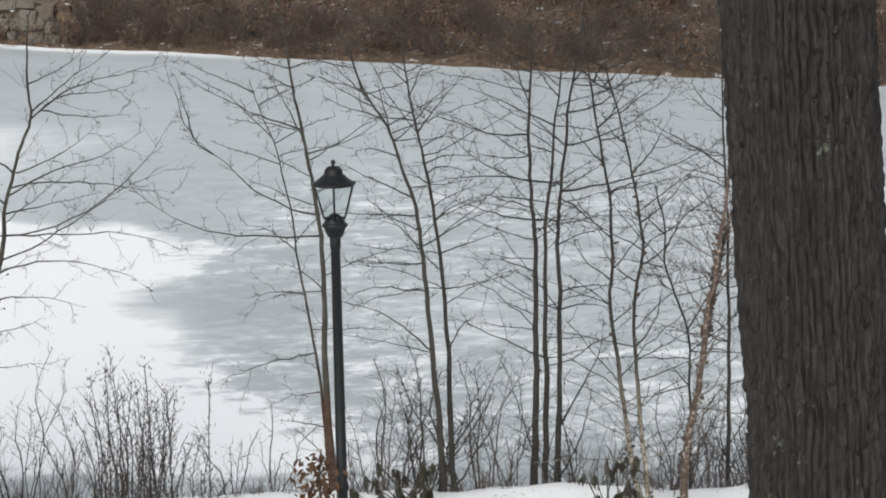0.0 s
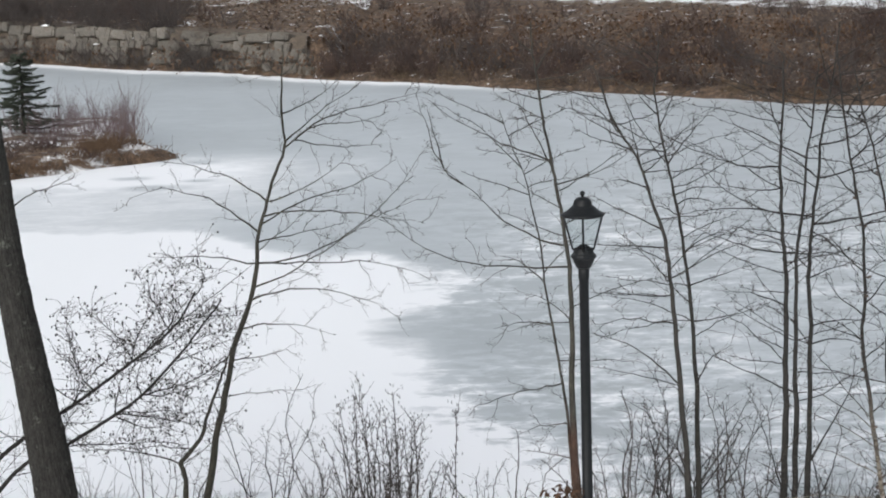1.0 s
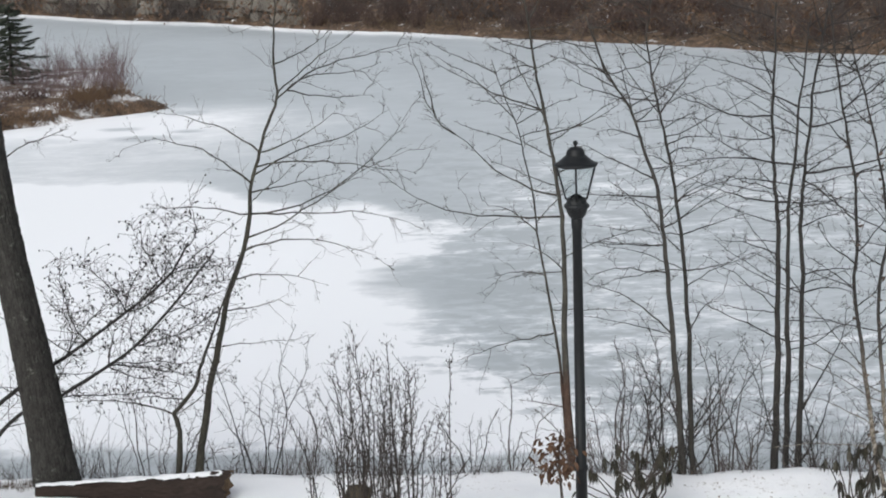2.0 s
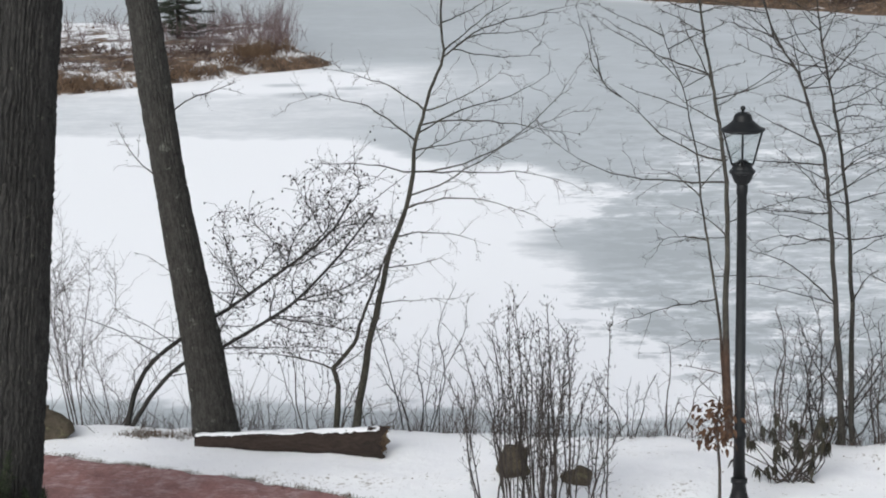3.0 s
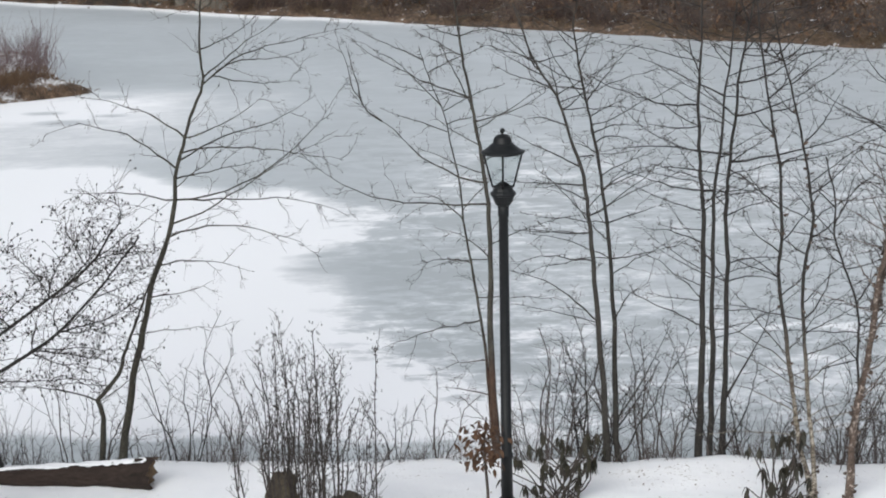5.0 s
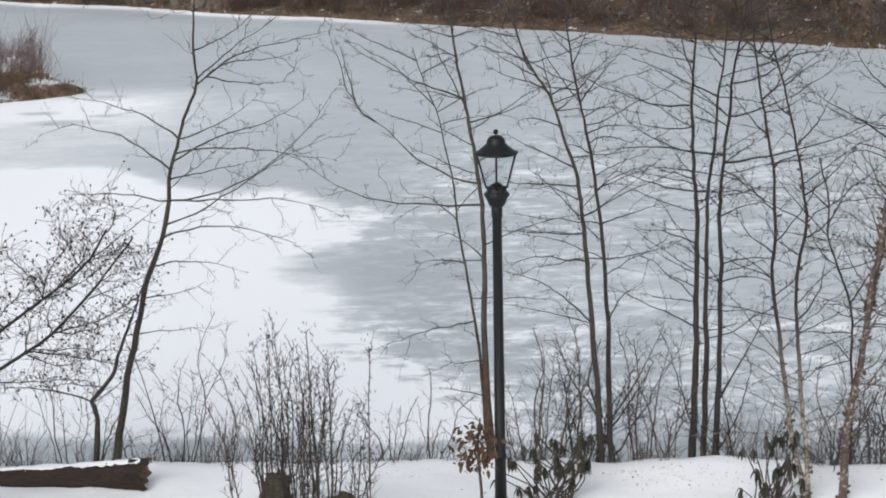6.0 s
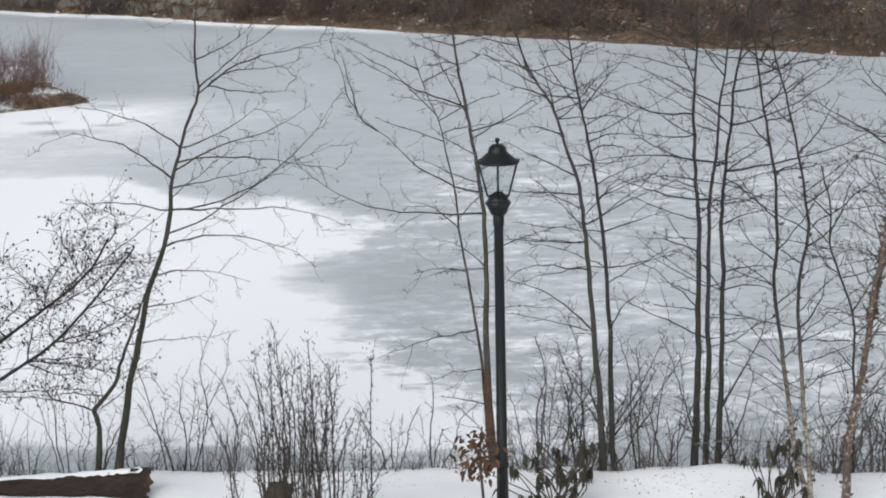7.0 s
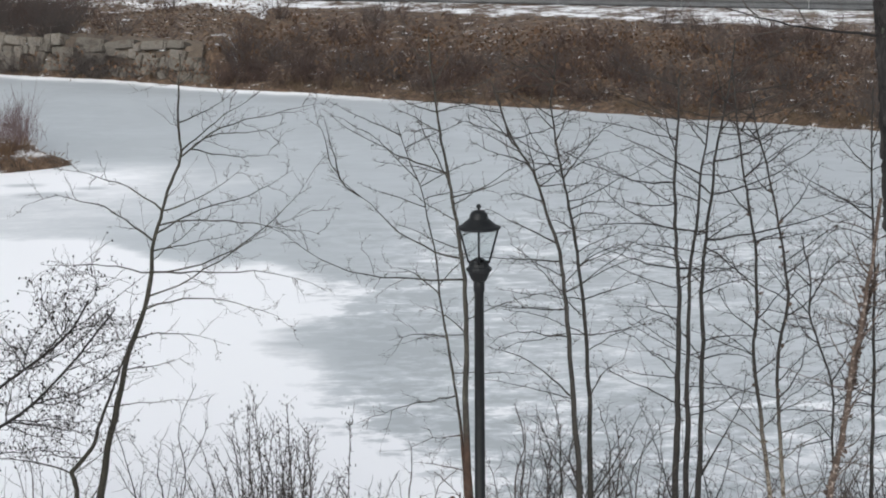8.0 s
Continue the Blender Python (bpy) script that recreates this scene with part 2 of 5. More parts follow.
# ---- mesh tools ----
class Geo:
    """Vertices and faces of one part."""

    def __init__(self):
        self.v, self.f = [], []

    def tube(self, pts, radii, sides=5, cap=True):
        pts = [Vector(p) for p in pts]
        base, up = len(self.v), None
        for i, p in enumerate(pts):
            d = (pts[min(i + 1, len(pts) - 1)] - pts[max(i - 1, 0)]).normalized()
            if up is None:
                up = d.orthogonal().normalized()
            up = (up - d * up.dot(d)).normalized()
            side = d.cross(up)
            for k in range(sides):
                a = 2 * math.pi * k / sides
                self.v.append(p + (up * math.cos(a) + side * math.sin(a)) * radii[i])
        for i in range(len(pts) - 1):
            for k in range(sides):
                a, b = base + i * sides + k, base + i * sides + (k + 1) % sides
                self.f.append((a, b, b + sides, a + sides))
        if cap:
            self.f.append(tuple(base + k for k in reversed(range(sides))))
            self.f.append(tuple(base + (len(pts) - 1) * sides + k for k in range(sides)))

    def lathe(self, profile, sides=24, at=(0, 0, 0), turn=0.0):
        base, o = len(self.v), Vector(at)
        for r, z in profile:
            for k in range(sides):
                a = turn + 2 * math.pi * k / sides
                self.v.append(o + Vector((r * math.cos(a), r * math.sin(a), z)))
        for i in range(len(profile) - 1):
            for k in range(sides):
                a, b = base + i * sides + k, base + i * sides + (k + 1) % sides
                self.f.append((a, b, b + sides, a + sides))
        self.f.append(tuple(base + k for k in reversed(range(sides))))
        self.f.append(tuple(base + (len(profile) - 1) * sides + k for k in range(sides)))

    def leaf(self, p, d, length, width, droop=0.3, roll=0.0):
        """A folded leaf blade of eight triangles with a pointed end."""
        d = Vector(d).normalized()
        s = d.cross(Vector((0, 0, 1)))
        s = s.normalized() if s.length > 1e-3 else Vector((1, 0, 0))
        s = Matrix.Rotation(roll, 3, d) @ s
        up, b = s.cross(d), len(self.v)
        for t, w in ((0, 0.12), (0.35, 1.0), (0.7, 0.8), (1.0, 0.08)):
            c = Vector(p) + d * length * t - Vector((0, 0, 1)) * droop * length * t * t
            self.v += [c - s * width * w / 2 + up * width * 0.15 * w, c, c + s * width * w / 2 + up * width * 0.15 * w]
        for i in range(3):
            for k in range(2):
                a = b + i * 3 + k
                self.f.append((a, a + 1, a + 4, a + 3))

    def blade(self, p, d, length, width):
        """A thin three-sided grass stalk or needle."""
        d = Vector(d).normalized()
        s = d.orthogonal().normalized()
        s2, b, p = d.cross(s), len(self.v), Vector(p)
        self.v += [p + s * width, p - s * width * 0.5 + s2 * width * 0.87, p - s * width * 0.5 - s2 * width * 0.87, p + d * length]
        self.f += [(b, b + 1, b + 3), (b + 1, b + 2, b + 3), (b + 2, b, b + 3)]

    def mesh(self, name, smooth=True):
        me = bpy.data.meshes.new(name)
        me.from_pydata([tuple(v) for v in self.v], [], self.f)
        if smooth:
            me.polygons.foreach_set("use_smooth", [True] * len(me.polygons))
        me.update()
        return me


def part(name, geo, material, parent=None, label="", smooth=True):
    """Links a mesh as ONE object under a thing or a part."""
    if isinstance(geo, Geo):
        me = geo.mesh(name, smooth)
    else:
        me = bpy.data.meshes.new(name)
        geo.to_mesh(me)
        geo.free()
    me.materials.append(material)
    ob = new(name, me)
    ob.parent = parent
    return tagged(ob, label)


def thing(name, at, label, category, group="", kind=""):
    ob = new(name)
    ob.location, ob.empty_display_size = at, 0.2
    return tagged(ob, label, category, group, kind)


def smooth(a, b, x):
    t = min(1.0, max(0.0, (x - a) / (b - a)))
    return t * t * (3 - 2 * t)


def bez(pts, n):
    """A smooth line of n points through the given ones."""
    pts = [Vector(p) for p in pts]
    ext = [pts[0] * 2 - pts[1], *pts, pts[-1] * 2 - pts[-2]]
    out = []
    for k in range(n):
        u = k / (n - 1) * (len(pts) - 1)
        i = min(int(u), len(pts) - 2)
        t = u - i
        a, b, c, d = ext[i:i + 4]
        out.append(0.5 * (2 * b + (c - a) * t + (2 * a - 5 * b + 4 * c - d) * t * t + (3 * b - a - 3 * c + d) * t ** 3))
    return out


def rock(geo, size, seed, rough=0.25, cuts=3):
    bm = bmesh.new()
    bmesh.ops.create_icosphere(bm, subdivisions=cuts, radius=1)
    for v in bm.verts:
        k = 1 + rough * noise.noise(v.co * 1.1 + Vector((seed * 7.3, 0, 0))) + rough * 0.4 * noise.noise(v.co * 3.3 + Vector((0, seed * 3.1, 0)))
        v.co = Vector((v.co.x * size[0], v.co.y * size[1], max(v.co.z, -0.6) * size[2])) * k
    b = len(geo.v)
    bm.verts.index_update()
    geo.v += [v.co.copy() for v in bm.verts]
    geo.f += [tuple(b + v.index for v in f.verts) for f in bm.faces]
    bm.free()


def chance(*key):
    """A fixed random number from 0 to 1 for whole-number keys."""
    v = math.sin(sum(k * f for k, f in zip(key, (12.9898, 78.233, 37.719)))) * 43758.5453
    return v - math.floor(v)


def bark_trunk(geo, pts, radii, sides, rings, depth, seed, columns, tall=0.13):
    """A trunk whose bark stands in upright plates between furrows, each plate with its own height."""
    line = bez(pts, rings)
    base = len(geo.v)
    for i, p in enumerate(line):
        u = i / (rings - 1) * (len(radii) - 1)
        j = min(int(u), len(radii) - 2)
        r = radii[j] + (radii[j + 1] - radii[j]) * (u - j)
        for k in range(sides):
            a = 2 * math.pi * k / sides
            ca, sa = math.cos(a), math.sin(a)
            q = Vector((ca, sa, p.z))
            drift = 1.15 * noise.noise(Vector((ca * 2.2, sa * 2.2, p.z * 1.3 + seed))) + 0.4 * noise.noise(Vector((ca * 7, sa * 7, p.z * 7 + seed)))
            c = k / sides * columns + drift
            col = math.floor(c)
            fx = c - col
            col %= columns
            v = p.z / (tall * (0.7 + 0.8 * chance(col, seed))) + 7.7 * chance(col, 3, seed) + 0.18 * noise.noise(Vector((ca * 14, sa * 14, p.z * 4)))
            row = math.floor(v)
            fz = v - row
            edge = min(fx, 1 - fx)
            gap = smooth(0.02, 0.2 + 0.12 * chance(col, 9), edge)
            if chance(col, row, seed) > 0.4:
                gap = min(gap, smooth(0.0, 0.12, fz) * 0.75 + 0.25)
            rough = noise.noise(Vector((ca * 34, sa * 34, p.z * 13))) * 0.5 + noise.noise(Vector((ca * 80, sa * 80, p.z * 38))) * 0.45
            out = r + depth * (0.5 * (chance(col, row, seed + 5) - 0.7) + rough - (1 - gap) * (0.45 + 0.5 * chance(col, row // 2, seed + 2))) + 0.013 * r / 0.2 * noise.noise(Vector((ca, sa, p.z * 1.4 + seed)))
            geo.v.append(p + Vector((ca * out, sa * out, 0)))
    for i in range(rings - 1):
        for k in range(sides):
            a, b = base + i * sides + k, base + i * sides + (k + 1) % sides
            geo.f.append((a, b, b + sides, a + sides))
    geo.f.append(tuple(base + k for k in reversed(range(sides))))
    geo.f.append(tuple(base + (rings - 1) * sides + k for k in range(sides)))


def twigs(geo, rng, pts, count, length, radius, lift=0.25, again=2, start=0.2):
    """Crooked side shoots set alternately along a line, with finer shoots and short spurs of their own."""
    flip = rng.choice((-1, 1))
    for n in range(count):
        u = start + (1 - start) * (n + rng.random()) / count
        i = min(int(u * (len(pts) - 1)), len(pts) - 2)
        p = pts[i].lerp(pts[i + 1], u * (len(pts) - 1) - i)
        t = (pts[i + 1] - pts[i]).normalized()
        flip = -flip if rng.random() < 0.85 else flip
        off = Vector((-t.z, 0, t.x)) * flip + Vector((rng.gauss(0, 0.35), rng.gauss(0, 0.75), rng.gauss(0, 0.35)))
        off = (off - t * off.dot(t)).normalized()
        a = radians(rng.uniform(26, 62))
        d = (t * math.cos(a) + off * math.sin(a) + Vector((0, 0, lift))).normalized()
        ln = length * (0.10 + 1.05 * rng.random() ** 2.3) * (1.25 - 0.6 * u)
        kink = d.cross(off.cross(t)).normalized() * rng.uniform(0.06, 0.24) * rng.choice((-1, 1))
        bend = Vector((rng.uniform(-1, 1), rng.uniform(-1, 1), rng.uniform(-0.7, 0.9))) * 0.2
        line, q, segs = [p], p, (5 if ln > 0.12 else 3)
        for k in range(segs):
            kink = -kink if rng.random() < 0.7 else kink
            way = (d + bend * (k / segs) + kink + Vector((rng.gauss(0, 0.09), rng.gauss(0, 0.09), rng.gauss(0, 0.09)))).normalized()
            q = q + way * ln / segs * rng.uniform(0.7, 1.3)
            line.append(q)
        geo.tube(line, [radius * (1 - 0.8 * k / segs) * rng.uniform(0.85, 1.2) for k in range(segs + 1)], 3, False)
        bud = rng.uniform(0.006, 0.012)
        geo.tube([q, q + way * bud * 0.5, q + way * bud], [0.001, 0.0021, 0.0008], 3, False)
        if again:
            twigs(geo, rng, line, again + 1, length * 0.42, radius * 0.7, lift, again - 1, 0.15)


def spurs(geo, rng, line, count):
    """Short knobby spurs along a limb."""
    for _ in range(count):
        i = rng.randrange(len(line) - 1)
        p = line[i].lerp(line[i + 1], rng.random())
        d = Vector((rng.gauss(0, 1), rng.gauss(0, 1), rng.gauss(0.3, 1))).normalized()
        ln = rng.uniform(0.012, 0.04)
        geo.tube([p, p + d * ln * 0.6, p + d * ln], [0.0032, 0.0026, 0.0036], 4)


# ---- the ground, the pond and the path ----
ICE_Z = -0.7


def shore(x):
    return 54.0 - 0.565 * x + 0.35 * noise.noise(Vector((x * 0.35, 3.0, 0))) + 0.15 * noise.noise(Vector((x * 1.4, 8.0, 0)))


def bank_edge(x):
    return 18.74 - 0.13 * smooth(0.2, 1.0, x) - 0.03 * smooth(2.1, 2.7, x) + 0.12 * noise.noise(Vector((x * 0.8, 0, 5.0))) + 0.05 * noise.noise(Vector((x * 3.0, 0, 9.0)))


def spit_height(x, y):
    """A low tongue of land that reaches into the pond and ends in a thin tip."""
    along = -8.15 - x + 0.25 * noise.noise(Vector((x * 1.3, y * 1.3, 2.0)))
    if along < -0.3:
        return -3.0
    front = 44.75 - 1.0 * smooth(0, 1.2, along) - 1.6 * smooth(0.9, 3.2, along) - 1.4 * smooth(2.8, 5.0, along)
    back = 45.0 + 0.25 * smooth(0, 1.0, along) + 4.5 * smooth(0.9, 2.6, along)
    wob = 0.22 * noise.noise(Vector((x * 1.6, y * 1.6, 6.0)))
    inside = min(y - front, back - y) + wob
    return -1.0 + 0.62 * smooth(-0.45, 0.75, inside) * smooth(-0.3, 0.5, along)


def height(x, y):
    e = bank_edge(x)
    if y < e + 3:
        lumps = 0.03 * noise.noise(Vector((x * 0.9, y * 0.9, 0))) + 0.022 * noise.noise(Vector((x * 3.0, y * 3.0, 4))) + 0.012 * noise.noise(Vector((x * 7.5, y * 7.5, 8)))
        mound = 0.03 * math.exp(-((x - 1.75) / 0.55) ** 2 - ((y - 18.7) / 0.5) ** 2)
        near = (lumps + mound) * smooth(13.0, 17.6, y) - 1.35 * smooth(e - 0.02, e + 1.1, y)
        return near
    d = y - shore(x)
    if d < -1.5:
        return max(-1.35, spit_height(x, y))
    wall = smooth(-6.5, -7.2, x) * smooth(-40, -30, x)
    up = -1.35 + 0.75 * smooth(-1.2, 0.25, d) + 0.98 * min(1.0, max(0.0, d) / 11.0) + 0.10 * smooth(11, 15, d)
    up += wall * 0.72 * smooth(0.45, 1.0, d) * (1 - 0.75 * smooth(1.0, 10.5, d))
    up += 0.12 * noise.noise(Vector((x * 0.5, y * 0.5, 7))) * smooth(0.2, 2, d) * smooth(14, 9, d)
    return max(up, spit_height(x, y)) if d < 0 else up


def litter_at(x, y):
    d = y - shore(x)
    if d > -1.5:
        if x < -6.6 and d > 1.2:
            return 0.70 - 0.25 * smooth(8.0, 10.6, d + 0.8 * noise.noise(Vector((x * 0.5, 0, 4))))
        return 1.0 - 0.475 * smooth(10.9, 12.7, d + 0.6 * noise.noise(Vector((x * 0.4, 0, 1))))
    if y > 30:
        rise = spit_height(x, y)
        return 0.60 * smooth(-0.95, -0.74, rise) - 0.16 * smooth(-0.56, -0.42, rise) * smooth(42.6, 45.2, y + 0.3 * (x + 10)) + 0.03
    bare = 0.5 * math.exp(-((x + 5.3) / 0.4) ** 2 - ((y - 18.62) / 0.14) ** 2)
    return max(bare, 0.34 * smooth(bank_edge(x) - 0.3, bank_edge(x) + 0.25, y))


def steps(*spans):
    out = [spans[0][0]]
    for a, b, step in spans:
        n = max(1, round((b - a) / step))
        out += [a + (b - a) * (i + 1) / n for i in range(n)]
    return out


def sheet(name, xs, ys, z_of, values, material):
    """One sheet of ground with its own values at the vertices."""
    me = bpy.data.meshes.new(name)
    verts = [(x, y, z_of(x, y)) for y in ys for x in xs]
    w = len(xs)
    faces = [(j * w + i, j * w + i + 1, (j + 1) * w + i + 1, (j + 1) * w + i) for j in range(len(ys) - 1) for i in range(w - 1)]
    me.from_pydata(verts, [], faces)
    for key, fn in values.items():
        at = me.attributes.new(key, "FLOAT", "POINT")
        at.data.foreach_set("value", [fn(x, y) for x, y, _ in verts])
    me.polygons.foreach_set("use_smooth", [True] * len(me.polygons))
    me.materials.append(material)
    return new(name, me)


ground = sheet("ground", steps((-2500, -100, 300), (-100, -30, 7), (-30, -8, 0.6), (-8, 5, 0.13), (5, 14, 0.6), (14, 100, 7), (100, 2500, 300)),
               steps((-2500, -60, 300), (-60, 13, 4), (13, 15, 0.5), (15, 20.5, 0.11), (20.5, 40, 1.2), (40, 72, 0.4), (72, 120, 4), (120, 3000, 320)),
               height, {"litter": litter_at}, GROUND)
tagged(ground, "snow-covered lawn and leaf-littered far bank of a pond", "ground", kind="structure")


FIELD_SIDE = ((20.0, 22.7, 23.6, 25.0, 26.0, 27.5, 28.7, 29.7, 31.1, 33.3, 34.5, 35.0, 36.3), (0.7, -0.3, -1.0, -1.5, -1.75, -2.4, -2.9, -2.6, -2.0, -2.5, -3.4, -5.0, -6.1))
FIELD_TOP = ((-9.3, -7.0, -6.1, -5.1, -4.3, -3.4, -2.5), (36.8, 36.75, 36.3, 35.0, 34.4, 34.6, 33.6))
PUDDLES = ((-8.22, 41.08, 0.62, 0.30), (-7.83, 44.16, 0.34, 0.20), (-7.5, 41.85, 0.34, 0.18), (-8.82, 42.23, 0.42, 0.22), (-4.79, 36.82, 0.6, 0.32))
DRIFTS = ((30.4, 0.2, 0.20), (31.1, 2.6, 0.16), (32.4, 0.6, 0.22), (33.6, 2.0, 0.15), (35.5, 2.4, 0.18), (37.2, 3.0, 0.14), (28.4, 0.4, 0.2), (27.0, 0.2, 0.18), (25.7, 0.4, 0.22), (24.3, 0.8, 0.2))


def bump_at(x, y, cx, cy, wx, wy):
    return math.exp(-((x - cx) / wx) ** 2 - ((y - cy) / wy) ** 2)


def snow_cover(x, y):
    """How much snow lies on the ice: a broad white field with a scalloped rim, a fainter band beyond it, and thin drifts."""
    wob = 0.7 * noise.noise(Vector((x * 0.4, y * 0.28, 1))) + 0.4 * noise.noise(Vector((x * 1.0, y * 0.7, 6))) + 0.35 * noise.noise(Vector((x * 2.3, y * 1.7, 3)))
    fine = noise.noise(Vector((x * 1.5, y * 3.2, 21)))
    side = float(np.interp(y, *FIELD_SIDE)) - x + 0.55 * wob + 0.35 * fine
    top = float(np.interp(x, *FIELD_TOP)) - y + 0.5 * wob
    soft = 0.75 + 0.7 * smooth(-7.0, -4.0, x)
    field = 0.97 * smooth(-1.5, 1.1, side) * smooth(-soft, 0.9 * soft, top)
    cloud = noise.noise(Vector((x * 0.35, y * 0.3, 12)))
    upper = smooth(3.0, -3.4, x + 3.9 - 0.25 * (y - 42) + wob)
    lift = smooth(40.4, 42.0, y + 0.6 * wob) * smooth(-5.5, -8.0, x)
    far = upper * (0.54 + 0.26 * lift) * smooth(47.0, 43.0, y + 0.6 * wob) * smooth(33.0, 36.0, y) + 0.08 * cloud
    drift = 0.205 * smooth(34.5, 28.0, y) + 0.16 * smooth(30.5, 35.0, y) + 0.14 * smooth(42, 35, y) * smooth(-3, 0, x) - 0.07 * smooth(0.3, 2.0, x)
    drift -= 0.32 * bump_at(x, y, -1.35, 28.9, 1.1, 1.1) + 0.3 * bump_at(x, y, -0.75, 24.6, 0.62, 0.8) + 0.12 * bump_at(x, y, -0.6, 27.2, 0.9, 1.0)
    drift -= 0.16 * bump_at(x, y, 3.4, 28.4, 2.4, 1.6)
    for yy, start, tall in DRIFTS:
        mid = yy + 0.16 * noise.noise(Vector((x * 0.5, yy, 2)))
        drift += tall * math.exp(-((y - mid) / 0.2) ** 2) * smooth(start - 0.8, start + 0.8, x) * smooth(-0.25, 0.35, noise.noise(Vector((x * 0.75, yy * 3.1, 5))))
    drift += 0.10 * fine * smooth(0, 1, x + 2)
    rim = (0.72 - 0.5 * smooth(-6, 0, x)) * smooth(-1.3, -0.2, y - shore(x) + 0.3 * wob) + 0.12 * smooth(-3.5, -0.9, y - shore(x) + 0.3 * wob)
    open_side = smooth(-2.6, -0.6, x)
    near = smooth(21.4 - 0.5 * open_side, 22.0 - 0.2 * open_side, y + 0.55 * wob + 0.25 * fine) * 0.84 + 0.16 + 0.12 * fine
    dip = 1 - 0.7 * sum(bump_at(x, y, *p) for p in PUDDLES)
    return max(max(field, far) * dip, drift + 0.05 * cloud, rim) * near


def streaks(x, y):
    open_ice = smooth(-3.4, -0.6, x - 0.9 * smooth(28, 22, y) + 1.2 * noise.noise(Vector((x * 0.5, y * 0.3, 1))))
    return 0.10 + (0.54 * smooth(42, 36, y) * open_ice + 0.10 * smooth(29, 24, y)) * (1 - 0.75 * bump_at(x, y, 3.4, 28.4, 2.2, 1.5))


ice = sheet("pond_ice", steps((-60, -20, 2.0), (-20, -10, 0.4), (-10, 8, 0.16), (8, 20, 0.4), (20, 60, 2.0)), steps((18.6, 24, 0.16), (24, 46, 0.2), (46, 64, 0.4), (64, 90, 3)),
            lambda x, y: ICE_Z, {"snow_cover": snow_cover, "streaks": streaks}, ICE)
tagged(ice, "frozen grey pond ice with patches of wind-blown snow", "frozen pond", kind="structure")


def path_far(x):
    return 15.89 - 0.345 * x - 0.012 * (x + 3) ** 2 + 0.03 * noise.noise(Vector((x * 2.0, 0, 0))) + 0.045 * noise.noise(Vector((x * 7, 5, 0))) + 0.03 * noise.noise(Vector((x * 23, 8, 0)))


def garden_path():
    geo = Geo()
    xs = steps((-14, -7, 0.3), (-7, 2.5, 0.06), (2.5, 10, 0.3))
    cols = 9
    for x in xs:
        far, near = path_far(x), path_far(x) - 1.5 + 0.04 * noise.noise(Vector((x * 3, 9, 0)))
        for k in range(cols):
            y = near + (far - near) * k / (cols - 1)
            geo.v.append((x, y, height(x, y) + 0.022 - 0.012 * (abs(k / (cols - 1) - 0.5) * 2) ** 4))
    for i in range(len(xs) - 1):
        for k in range(cols - 1):
            a = i * cols + k
            geo.f.append((a, a + cols, a + cols + 1, a + 1))
    return tagged(part("path", geo, RED_PATH), "frosted red surfaced footpath edged with snow", "path", kind="structure")


garden_path()


# ---- the slender trees along the bank ----
def limb_line(rng, start, a0, a1, a2, length, n=10, lean=None):
    """A limb from its start: its angle above the horizontal at the start, the middle and the end, and its length."""
    p, out = Vector(start), [Vector(start)]
    lean = rng.uniform(-0.3, 0.3) if lean is None else lean
    swing = rng.choice((-1, 1)) * rng.uniform(2, 9)
    for k in range(n):
        u = (k + 0.5) / n
        swing = -swing if rng.random() < 0.6 else swing
        a = radians((a0 + (a1 - a0) * u * 2 if u < 0.5 else a1 + (a2 - a1) * (u * 2 - 1)) + swing + rng.uniform(-5, 5))
        p = p + Vector((math.cos(a), lean * rng.uniform(0.3, 1.3), math.sin(a))) * length / n
        out.append(p.copy())
    return out


